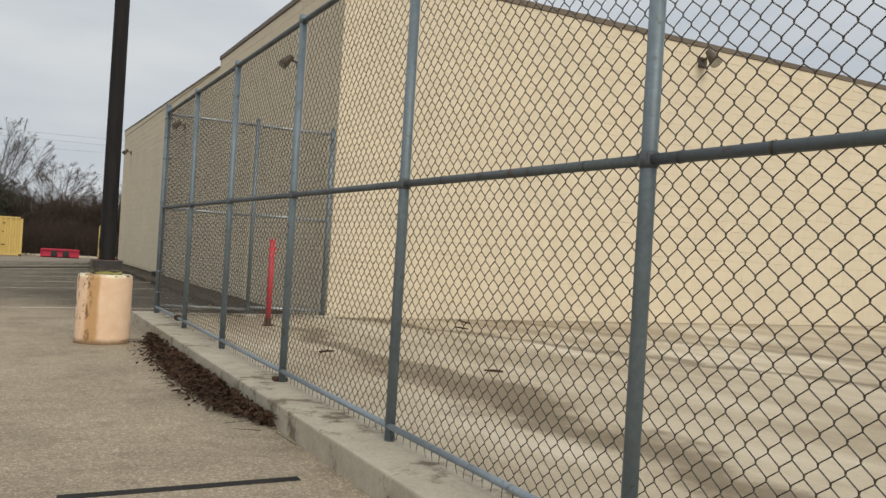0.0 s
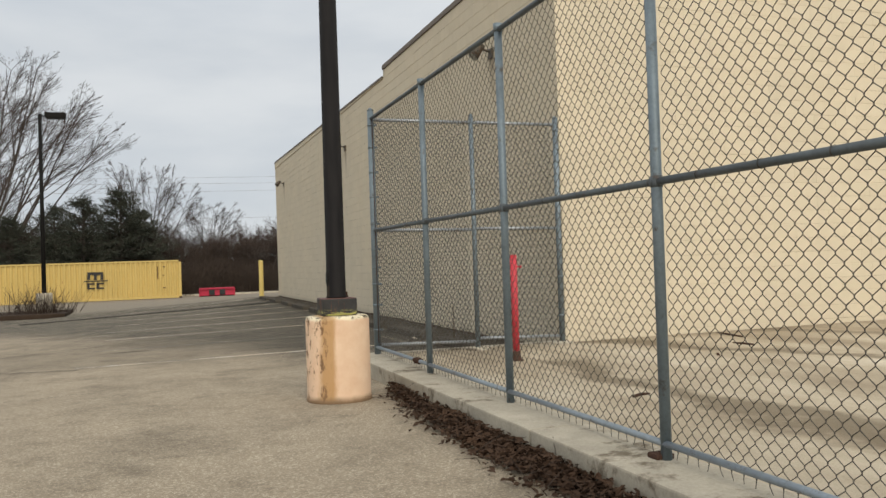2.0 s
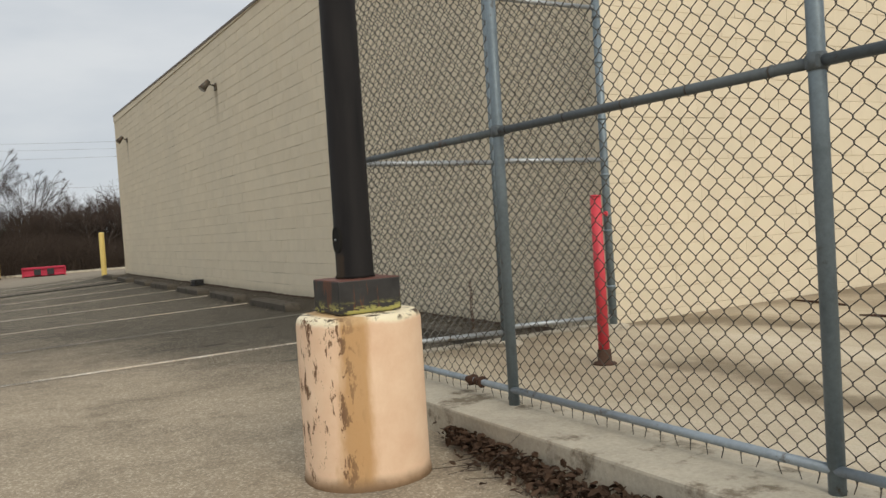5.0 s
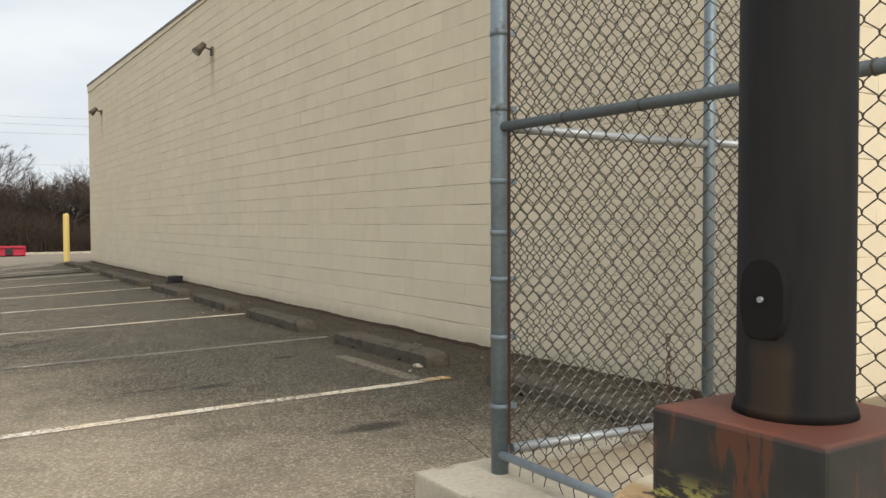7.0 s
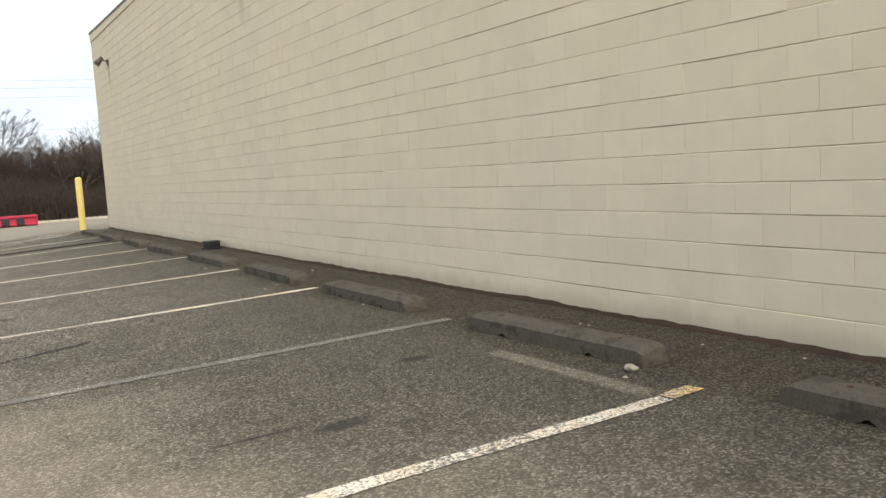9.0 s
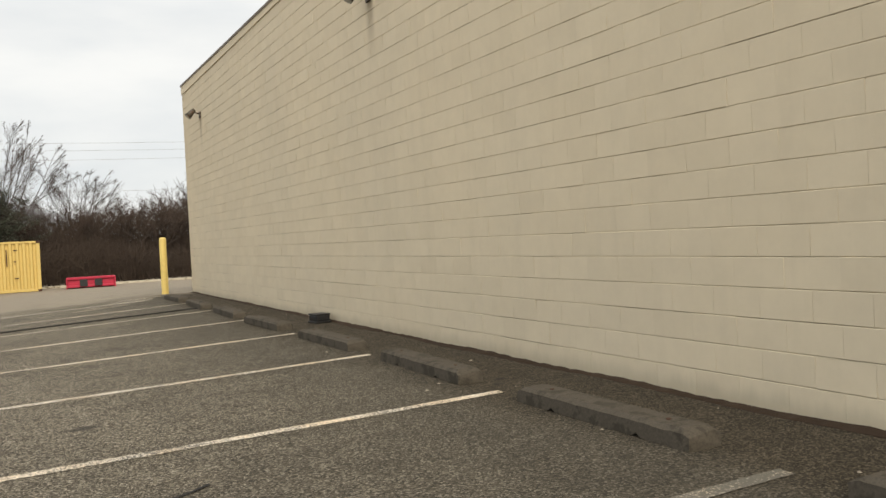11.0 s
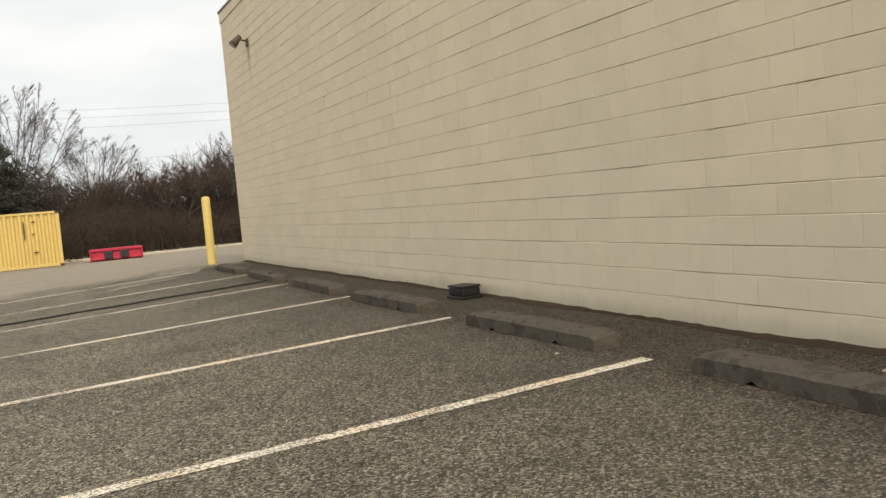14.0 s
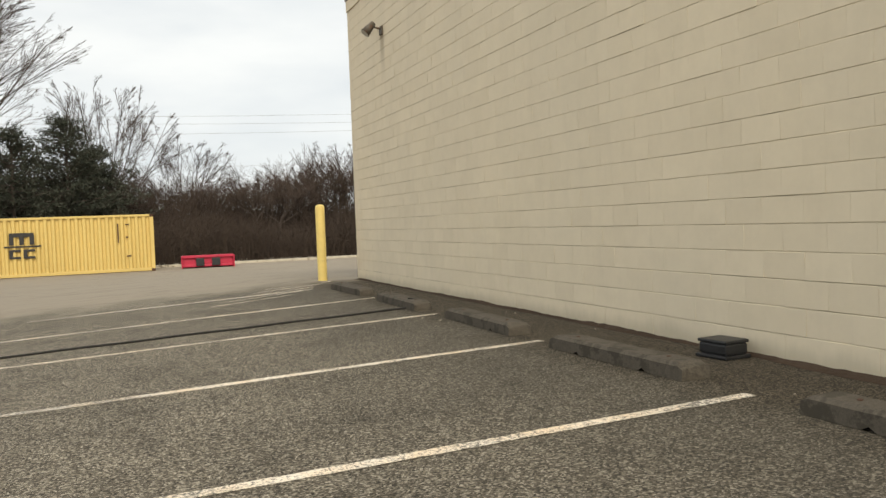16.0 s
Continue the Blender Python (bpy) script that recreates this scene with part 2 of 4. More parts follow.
def concrete_pad():
    """Tan slab with pale worn patches and long brown damp runs along the fence and from the wall."""
    m, n, l, b = shader("yard_concrete", 0.85)
    p = position(n, l)
    s = n.new("ShaderNodeSeparateXYZ")
    l.new(p, s.inputs[0])
    big = noise_tex(n, l, position(n, l, (1.0, 0.4, 1)), 0.75, 8, 0.65)
    fine = noise_tex(n, l, p, 90, 8, 0.75)
    edge = noise_tex(n, l, p, 1.5, 8, 0.7)
    c = ramp(n, l, big, (0.32, (0.31, 0.25, 0.175)), (0.45, (0.42, 0.35, 0.25)), (0.56, (0.52, 0.445, 0.33)), (0.68, (0.64, 0.57, 0.45)))
    wob = arith(n, l, "MULTIPLY", arith(n, l, "SUBTRACT", noise_tex(n, l, p, 0.55, 5, 0.6), 0.5), 2.4)
    for x0, y0, slope, width, reach, depth in ((3.75, 11.3, 0.02, 0.42, 11.5, 0.75), (5.2, 12.9, -0.42, 0.40, 13.2, 0.7), (7.6, 12.9, -0.55, 0.5, 13.2, 0.55)):
        line = arith(n, l, "ADD", x0, arith(n, l, "MULTIPLY", arith(n, l, "SUBTRACT", s.outputs["Y"], y0), slope))
        off = arith(n, l, "SUBTRACT", arith(n, l, "ADD", s.outputs["X"], wob), line)
        off = arith(n, l, "ADD", arith(n, l, "ABSOLUTE", off), arith(n, l, "MULTIPLY", edge, 0.3))
        k = arith(n, l, "SUBTRACT", 1.0, span(n, l, off, width * 0.55, width * 1.25))
        k = arith(n, l, "MULTIPLY", k, arith(n, l, "SUBTRACT", 1.0, span(n, l, s.outputs["Y"], reach - 0.5, reach)))
        c = mix(n, l, arith(n, l, "MULTIPLY", k, depth), c, (0.155, 0.12, 0.078))
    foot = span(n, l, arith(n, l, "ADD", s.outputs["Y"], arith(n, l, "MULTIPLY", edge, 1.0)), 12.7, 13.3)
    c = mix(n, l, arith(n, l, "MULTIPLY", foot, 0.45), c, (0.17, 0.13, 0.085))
    c = mix(n, l, 1.0, c, ramp(n, l, fine, (0.3, 0.78), (0.7, 1.12)), "MULTIPLY")
    spots = noise_tex(n, l, p, 3.0, 8, 0.7)
    c = mix(n, l, ramp(n, l, spots, (0.66, 0.0), (0.74, 0.7)), c, (0.13, 0.10, 0.07))
    l.new(c, b.inputs["Base Color"])
    relief(n, l, b, fine, 0.4, 0.004)
    return m


def line_paint(name, colour, worn):
    m, n, l, b = shader(name, 0.7)
    p = position(n, l)
    wear = noise_tex(n, l, p, 55, 8, 0.75)
    wide = noise_tex(n, l, p, 1.6, 6, 0.6)
    k = arith(n, l, "ADD", wear, arith(n, l, "MULTIPLY", wide, 0.35))
    tint = mix(n, l, ramp(n, l, noise_tex(n, l, p, 4, 5, 0.6), (0.4, 0.0), (0.65, 1.0)), colour, (0.70, 0.56, 0.40))
    c = mix(n, l, ramp(n, l, k, (worn, 0.0), (worn + 0.08, 1.0)), tint, (0.13, 0.12, 0.10))
    l.new(c, b.inputs["Base Color"])
    relief(n, l, b, wear, 0.4, 0.003)
    return m


def base_paint():
    """Peach paint on the concrete footing, cream on its rim, cracked and rust-stained on one flank."""
    m, n, l, b = shader("footing_paint", 0.7)
    p = position(n, l)
    s = n.new("ShaderNodeSeparateXYZ")
    l.new(p, s.inputs[0])
    fine, big = noise_tex(n, l, p, 60, 8, 0.7), noise_tex(n, l, p, 5, 6, 0.65)
    c = ramp(n, l, big, (0.3, (0.66, 0.44, 0.29)), (0.7, (0.75, 0.55, 0.38)))
    c = mix(n, l, span(n, l, arith(n, l, "ADD", s.outputs["Z"], arith(n, l, "MULTIPLY", big, 0.06)), 0.765, 0.79), c, (0.75, 0.66, 0.47))
    wx = arith(n, l, "ADD", s.outputs["X"], arith(n, l, "MULTIPLY", noise_tex(n, l, position(n, l, (1, 1, 0.3)), 9, 5, 0.6), 0.12))
    band = arith(n, l, "MULTIPLY", span(n, l, wx, 1.07, 1.12), arith(n, l, "SUBTRACT", 1.0, span(n, l, wx, 1.19, 1.25)))
    c = mix(n, l, arith(n, l, "MULTIPLY", band, 0.8), c, (0.42, 0.235, 0.085))
    flank = arith(n, l, "SUBTRACT", 1.0, span(n, l, wx, 1.08, 1.2))
    v = noise_tex(n, l, position(n, l, (9, 9, 3.6)), 1.7, 9, 0.72)
    chips = arith(n, l, "MULTIPLY", ramp(n, l, v, (0.55, 0.0), (0.568, 1.0)), flank)
    c = mix(n, l, chips, c, (0.16, 0.09, 0.05))
    rim = arith(n, l, "MULTIPLY", span(n, l, s.outputs["Z"], 0.74, 0.77), ramp(n, l, noise_tex(n, l, p, 9, 6, 0.7), (0.54, 0.0), (0.57, 1.0)))
    c = mix(n, l, rim, c, (0.10, 0.075, 0.05))
    c = mix(n, l, arith(n, l, "SUBTRACT", 1.0, span(n, l, arith(n, l, "ADD", s.outputs["Z"], arith(n, l, "MULTIPLY", big, -0.08)), -0.04, 0.03)), c, (0.22, 0.14, 0.08))
    l.new(c, b.inputs["Base Color"])
    relief(n, l, b, arith(n, l, "SUBTRACT", fine, arith(n, l, "MULTIPLY", chips, 2.0)), 0.4, 0.004)
    return m


def plinth_paint():
    m, n, l, b = shader("plinth_paint", 0.55)
    p = position(n, l)
    s = n.new("ShaderNodeSeparateXYZ")
    l.new(p, s.inputs[0])
    c = ramp(n, l, noise_tex(n, l, p, 12, 6, 0.6), (0.3, (0.018, 0.017, 0.016)), (0.7, (0.036, 0.034, 0.032)))
    rust = noise_tex(n, l, position(n, l, (14, 14, 2.5)), 1.0, 7, 0.65)
    c = mix(n, l, ramp(n, l, rust, (0.56, 0.0), (0.60, 1.0)), c, (0.09, 0.035, 0.018))
    top = arith(n, l, "MULTIPLY", span(n, l, s.outputs["Z"], 0.93, 0.942), 0.75)
    c = mix(n, l, top, c, (0.16, 0.05, 0.03))
    lich = arith(n, l, "MULTIPLY", arith(n, l, "SUBTRACT", 1.0, span(n, l, s.outputs["Z"], 0.80, 0.85)), ramp(n, l, noise_tex(n, l, position(n, l, (1, 1, 3)), 12, 7, 0.7), (0.49, 0.0), (0.53, 0.85)))
    c = mix(n, l, lich, c, (0.36, 0.34, 0.10))
    l.new(c, b.inputs["Base Color"])
    return m


def shaft_paint():
    m, n, l, b = shader("shaft_paint", 0.7)
    p = position(n, l)
    s = n.new("ShaderNodeSeparateXYZ")
    l.new(p, s.inputs[0])
    c = ramp(n, l, noise_tex(n, l, position(n, l, (1, 1, 0.15)), 14, 6, 0.6), (0.3, (0.010, 0.009, 0.009)), (0.7, (0.018, 0.016, 0.015)))
    ny = arith(n, l, "ADD", s.outputs["Y"], arith(n, l, "MULTIPLY", noise_tex(n, l, position(n, l, (1, 1, 0.4)), 22, 5, 0.6), 0.06))
    band = arith(n, l, "MULTIPLY", span(n, l, ny, 10.70, 10.715), arith(n, l, "SUBTRACT", 1.0, span(n, l, ny, 10.755, 10.775)))
    band = arith(n, l, "MULTIPLY", band, arith(n, l, "SUBTRACT", 1.0, span(n, l, s.outputs["Z"], 1.04, 1.07)))
    band = arith(n, l, "MULTIPLY", band, arith(n, l, "SUBTRACT", 1.0, span(n, l, s.outputs["X"], 1.17, 1.19)))
    c = mix(n, l, arith(n, l, "MULTIPLY", band, 0.55), c, (0.045, 0.030, 0.017))
    l.new(c, b.inputs["Base Color"])
    return m


M_SHAFT = shaft_paint()
M_ASPHALT, M_BLOCK, M_PAD = asphalt(), block_paint(), concrete_pad()
M_MORTAR = mortar_paint()
M_KERB = simple("kerb_concrete", (0.42, 0.375, 0.295), 0.88, grain=45, spread=0.28, bump=0.5, dirt=(0.17, 0.14, 0.10), dirt_at=0.58, dirt_scale=2.6)
M_STOP = simple("stop_concrete", (0.088, 0.076, 0.06), 0.9, grain=60, spread=0.4, bump=0.5, dist=0.003, dirt=(0.056, 0.049, 0.038), dirt_at=0.52, dirt_scale=5)
M_POST = simple("post_paint", (0.17, 0.21, 0.232), 0.5, 0.35, grain=40, spread=0.3, dirt=(0.10, 0.085, 0.07), dirt_at=0.64, dirt_scale=9)
M_BLUE = simple("blue_grey_pipe", (0.25, 0.29, 0.32), 0.5, 0.35, grain=40, spread=0.25, dirt=(0.13, 0.12, 0.11), dirt_at=0.62, dirt_scale=9)
M_RAIL = simple("rail_paint", (0.105, 0.12, 0.125), 0.55, 0.3, grain=40, spread=0.3, dirt=(0.09, 0.06, 0.045), dirt_at=0.62, dirt_scale=9)
M_GALV = simple("galvanised", (0.34, 0.36, 0.37), 0.5, 0.6, grain=35, spread=0.2, dirt=(0.22, 0.19, 0.16), dirt_at=0.6, dirt_scale=7)
M_WIRE = simple("weathered_wire", (0.085, 0.075, 0.062), 0.6, 0.3, grain=20, spread=0.35)
M_WIRE2 = simple("grey_wire", (0.115, 0.112, 0.098), 0.6, 0.3, grain=20, spread=0.35)
M_POLE = simple("dark_pole", (0.013, 0.012, 0.011), 0.75, 0.0, grain=14, spread=0.2, bump=0.05)
M_FOOT, M_PLINTH = base_paint(), plinth_paint()
M_RED = simple("red_paint", (0.52, 0.045, 0.06), 0.55, grain=30, spread=0.2, dirt=(0.17, 0.05, 0.035), dirt_at=0.64, dirt_scale=11)
M_RUST = simple("rust", (0.07, 0.04, 0.028), 0.9, grain=50, spread=0.4, bump=0.5)
M_YELLOW = simple("yellow_paint", (0.66, 0.50, 0.16), 0.6, grain=12, spread=0.12, dirt=(0.38, 0.27, 0.11), dirt_at=0.66)
M_CONT = simple("container_yellow", (0.54, 0.39, 0.125), 0.55, grain=6, spread=0.12, dirt=(0.30, 0.17, 0.06), dirt_at=0.68, dirt_scale=2)
M_BLACK = simple("black_plastic", (0.016, 0.016, 0.017), 0.45, grain=60, spread=0.3)
M_LETTER = simple("black_lettering", (0.022, 0.02, 0.018), 0.6, grain=10)
M_PUSH = simple("red_steel", (0.42, 0.018, 0.05), 0.5, grain=4, spread=0.2, dirt=(0.18, 0.03, 0.03), dirt_at=0.62, dirt_scale=3)
M_TRIM = simple("roof_trim", (0.15, 0.12, 0.09), 0.6, 0.2, grain=10)
M_LAMP = simple("lamp_metal", (0.10, 0.085, 0.065), 0.6, 0.3, grain=30, dirt=(0.11, 0.06, 0.035), dirt_at=0.55, dirt_scale=12)
M_TAR = simple("crack_tar", (0.028, 0.026, 0.024), 0.75, grain=60, spread=0.35)
M_LINE = line_paint("white_line", (0.72, 0.645, 0.535), 0.64)
M_FADED = line_paint("faded_line", (0.48, 0.45, 0.38), 0.55)
M_STUB = line_paint("yellow_line", (0.70, 0.44, 0.15), 0.64)
M_LEAF = simple("dead_leaf", (0.060, 0.036, 0.023), 0.85, grain=25, spread=0.55)
M_BARK = simple("bare_bark", (0.075, 0.06, 0.05), 0.9, grain=8, spread=0.3)
M_TWIG = simple("twigs", (0.07, 0.052, 0.042), 0.9, grain=3, spread=0.3)
M_SCRUB = simple("scrub", (0.043, 0.032, 0.025), 0.95, grain=1.2, spread=0.4)
M_BANK = simple("leaf_litter", (0.045, 0.031, 0.022), 0.95, grain=2.5, spread=0.45, bump=0.8, dist=0.05)
M_NEEDLE = simple("conifer_green", (0.055, 0.06, 0.044), 0.8, grain=1.5, spread=0.4)
M_GLASS = simple("lamp_glass", (0.32, 0.31, 0.27), 0.25, grain=10)
M_RUBBLE = simple("pale_crumb", (0.34, 0.30, 0.24), 0.9, grain=40)


# ---- builders ----
def mesh_of(name, verts, faces, material, smooth=False):
    me = bpy.data.meshes.new(name)
    me.from_pydata([tuple(v) for v in verts], [], faces)
    me.materials.append(material)
    if smooth:
        for f in me.polygons:
            f.use_smooth = True
    me.update()
    return me


def from_bm(name, bm, material, smooth=False):
    me = bpy.data.meshes.new(name)
    bmesh.ops.recalc_face_normals(bm, faces=bm.faces[:])
    bm.to_mesh(me)
    bm.free()
    me.materials.append(material)
    if smooth:
        for f in me.polygons:
            f.use_smooth = True
    return me


def part(name, bm, material, parent=None, label="", smooth=False):
    me = bm if isinstance(bm, bpy.types.Mesh) else from_bm(name, bm, material, smooth)
    ob = new(name, me)
    if parent:
        ob.parent = parent
    if label:
        ob["label"] = label
    return ob


def root(name, m, label, category, group=""):
    ob = new(name)
    ob.empty_display_size = 0.2
    ob.matrix_basis = m
    return tagged(ob, label, category, group)


def add_box(bm, x0, x1, y0, y1, z0, z1, bevel=0.0):
    b = bmesh.new()
    bmesh.ops.create_cube(b, size=1)
    for v in b.verts:
        v.co = ((x0 + x1) / 2 + v.co.x * (x1 - x0), (y0 + y1) / 2 + v.co.y * (y1 - y0), (z0 + z1) / 2 + v.co.z * (z1 - z0))
    if bevel:
        bmesh.ops.bevel(b, geom=b.edges[:], offset=bevel, segments=2, affect="EDGES", profile=0.6)
    tmp = bpy.data.meshes.new("tmp")
    b.to_mesh(tmp)
    b.free()
    bm.from_mesh(tmp)
    bpy.data.meshes.remove(tmp)
    return bm


def box(*a, **k):
    return add_box(bmesh.new(), *a, **k)


def add_tube(bm, p0, p1, r0, r1=None, seg=14, cap=True):
    p0, p1 = Vector(p0), Vector(p1)
    r1 = r0 if r1 is None else r1
    q = (p1 - p0).to_track_quat("Z", "Y")
    rings = []
    for p, r in ((p0, r0), (p1, r1)):
        rings.append([bm.verts.new(p + q @ Vector((r * math.cos(a), r * math.sin(a), 0))) for a in (2 * math.pi * i / seg for i in range(seg))])
    for i in range(seg):
        bm.faces.new((rings[0][i], rings[0][(i + 1) % seg], rings[1][(i + 1) % seg], rings[1][i])).smooth = True
    if cap:
        bm.faces.new(rings[0][::-1])
        bm.faces.new(rings[1])
    return bm


def tube(*a, **k):
    return add_tube(bmesh.new(), *a, **k)


def lathe(profile, seg=32, power=2.0):
    """Turned solid from (radius, z) pairs; power above 2 squares the plan."""
    bm = bmesh.new()
    rings = []
    for r, z in profile:
        ring = []
        for i in range(seg):
            a = 2 * math.pi * i / seg
            k = r / (abs(math.cos(a)) ** power + abs(math.sin(a)) ** power) ** (1 / power)
            ring.append(bm.verts.new((k * math.cos(a), k * math.sin(a), z)))
        rings.append(ring)
    for lo, hi in zip(rings, rings[1:]):
        for i in range(seg):
            bm.faces.new((lo[i], lo[(i + 1) % seg], hi[(i + 1) % seg], hi[i])).smooth = True
    bm.faces.new(rings[0][::-1])
    bm.faces.new(rings[-1])
    return bm


def sticks(segments, sides=3):
    """Tapered thin tubes from (p0, p1, r0, r1) as plain vertices and faces."""
    verts, faces = [], []
    for p0, p1, r0, r1 in segments:
        d = (p1 - p0).normalized()
        u = d.cross(Vector((0.31, 0.17, 0.94) if abs(d.z) < 0.9 else (1, 0, 0))).normalized()
        w = d.cross(u)
        k = len(verts)
        for p, r in ((p0, r0), (p1, r1)):
            for i in range(sides):
                a = 2 * math.pi * i / sides
                verts.append(p + u * (r * math.cos(a)) + w * (r * math.sin(a)))
        for i in range(sides):
            j = (i + 1) % sides
            faces.append((k + i, k + j, k + sides + j, k + sides + i))
    return verts, faces


def structure(name, bm, material, label, category, smooth=False):
    return tagged(part(name, bm, material, None, "", smooth), label, category, "", "structure")


# ---- ground ----
def drop(y, x=3.75):
    """Height of the ground: it falls past the stalls, and away from the wall."""
    k = min(1.0, max(0.0, (y - 38.5) / 22.0))
    fall = 0.0019 * min(26.0, max(0.0, y - 10.0)) * min(8.0, max(0.0, 3.75 - x)) * (1 - k)
    return -0.62 * k * k * (3 - 2 * k) - fall


ys = [-400, -120, -40, -10, 0, 5] + [10 + i for i in range(53)] + [66, 72, 90, 140, 300, 900]
xs = [-900, -300, -120, -60, -30, -15, -8, -4.25, -3.25, -2.25, -1.25, -0.25, 0.75, 1.75, 2.75, 3.75, 8, 15, 30, 60, 120, 300, 900]
gv = [(x, y, drop(y, x)) for y in ys for x in xs]
gf = [(j * len(xs) + i, j * len(xs) + i + 1, (j + 1) * len(xs) + i + 1, (j + 1) * len(xs) + i) for j in range(len(ys) - 1) for i in range(len(xs) - 1)]
tagged(new("ground", mesh_of("ground", gv, gf, M_ASPHALT, True)), "weathered grey-brown asphalt car park, paler past the stalls", "ground", "", "structure")

# ---- building ----
WALL, CORNER, FAR, STEP = 4.74, 12.85, 39.0, 21.35
COURSE, BLOCK, JOINT = 0.2032, 0.4064, 0.005


def wall_core():
    bm = box(WALL + 0.005, WALL + 0.25, CORNER + 0.005, STEP, -0.3, 5.70)
    add_box(bm, WALL + 0.005, WALL + 0.25, STEP, FAR - 0.012, -0.3, 5.50)
    return bm


wall_west = structure("wall_west", wall_core(), M_MORTAR, "long beige painted concrete block wall beside the parking stalls", "wall")
wall_south = structure("wall_south", box(WALL + 0.25, 32.0, CORNER + 0.005, CORNER + 0.25, -0.3, 5.70), M_MORTAR, "beige painted concrete block wall of the fenced yard", "wall")
wall_north = structure("wall_north", box(WALL + 0.25, 32.0, FAR - 0.25, FAR - 0.012, -0.3, 5.50), M_MORTAR, "beige painted block end wall of the building", "wall")
wall_east = structure("wall_east", box(31.75, 32.0, CORNER + 0.26, FAR - 0.26, -0.3, 5.50), M_MORTAR, "beige rear wall of the building", "wall")
structure("roof", box(WALL + 0.26, 31.74, CORNER + 0.26, FAR - 0.26, 5.1, 5.3), M_TRIM, "flat brown roof deck behind the parapet", "roof")


def coping():
    bm = box(WALL - 0.025, WALL + 0.30, CORNER - 0.025, STEP, 5.69, 5.79, bevel=0.008)
    add_box(bm, WALL + 0.30, 32.0, CORNER - 0.025, CORNER + 0.30, 5.69, 5.79)
    return bm


structure("trim", coping(), M_TRIM, "brown metal coping on the high parapet", "coping")
pv = []
for y, top in ((STEP + 0.004, 5.545), (FAR, 5.76)):
    for x in (WALL - 0.02, WALL + 0.30):
        pv += [(x, y, 5.487), (x, y, top - 0.05)]
structure("parapet", mesh_of("parapet", pv, [(0, 1, 3, 2), (4, 6, 7, 5), (0, 4, 5, 1), (2, 3, 7, 6), (1, 5, 7, 3), (0, 2, 6, 4)], M_BLOCK), M_BLOCK, "beige sloping parapet band above the blockwork", "parapet")
cv = []
for y, top in ((STEP + 0.004, 5.545), (FAR + 0.02, 5.76)):
    for x in (WALL - 0.035, WALL + 0.32):
        cv += [(x, y, top - 0.05), (x, y, top)]
structure("trim", mesh_of("trim", cv, [(0, 1, 3, 2), (4, 6, 7, 5), (0, 4, 5, 1), (2, 3, 7, 6), (1, 5, 7, 3), (0, 2, 6, 4)], M_TRIM), M_TRIM, "brown metal coping on the low parapet", "coping")


def block_mesh(length, axis):
    """A block with eased face edges, its face towards -x (axis 'y') or -y (axis 'x')."""
    a, h, e = length / 2 - 0.0003, COURSE / 2 - JOINT / 2, 0.003
    v = []
    for d, s in ((0.03, 0.0), (e, 0.0), (0.0, e)):
        for sa, sz in ((-1, -1), (1, -1), (1, 1), (-1, 1)):
            p, z = sa * (a - s * 0.25), sz * (h - s)
            v.append((d, p, z) if axis == "y" else (p, d, z))
    f = [(8, 11, 10, 9)]
    for k in (0, 4):
        for i in range(4):
            j = (i + 1) % 4
            f.append((k + i, k + j, k + 4 + j, k + 4 + i))
    if axis == "x":
        f = [q[::-1] for q in f]
    return v, f


def lay_blocks(start, end, courses, pick):
    """Running-bond courses; those that pick() names come as separate blocks, the rest as one sheet."""
    single, rest = [], []
    for c in range(28):
        p = start - (BLOCK / 2 if c % 2 else 0)
        while p < end - 0.01:
            a, b = max(p, start), min(p + BLOCK, end)
            p += BLOCK
            mid = (a + b) / 2
            if b - a > 0.03 and c < courses(mid):
                (single if b - a > 0.4 and pick(mid, c) else rest).append((mid, b - a, COURSE * (c + 0.5)))
    return single, rest


def join_blocks(rest, axis, at):
    rng = random.Random(5)
    verts, faces = [], []
    for mid, length, z in rest:
        v, f = block_mesh(length, axis)
        k, d, lean = len(verts), rng.uniform(-0.0016, 0.0016), rng.gauss(0.0, 0.011)
        for x, y, zz in v:
            q = d + lean * zz
            verts.append((x + at + q, y + mid, zz + z) if axis == "y" else (x + mid, y + at + q, zz + z))
        faces += [tuple(k + i for i in q) for q in f]
    return verts, faces



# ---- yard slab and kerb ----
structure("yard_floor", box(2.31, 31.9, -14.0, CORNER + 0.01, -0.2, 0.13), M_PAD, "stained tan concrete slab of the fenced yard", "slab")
kerb = root("kerb", pose(0, 0, 0), "worn concrete kerb edging the fenced yard", "kerb")
kerb["kind"] = "structure"
edges = [-14.0, -9.6, -5.2, -0.8, 3.55, 7.9, 13.0]
for a, b in zip(edges, edges[1:]):
    part("kerb_stone", box(1.86, 2.305, a + 0.004, b - 0.004, -0.15, 0.16, bevel=0.014), M_KERB, kerb)
part("kerb_stone", box(2.313, WALL - 0.01, 12.862, 13.0, -0.15, 0.15, bevel=0.012), M_KERB, kerb)
part("slot", box(0.45, 1.62, 4.73, 4.80, -0.05, 0.004), M_TAR, None)
tagged(scene.objects["slot"], "dark tar-filled joint across the asphalt", "joint", "", "structure")

# ---- chain-link fence ----
FX, TOP, MID, LOW = 2.165, 3.0, 1.65, 0.245


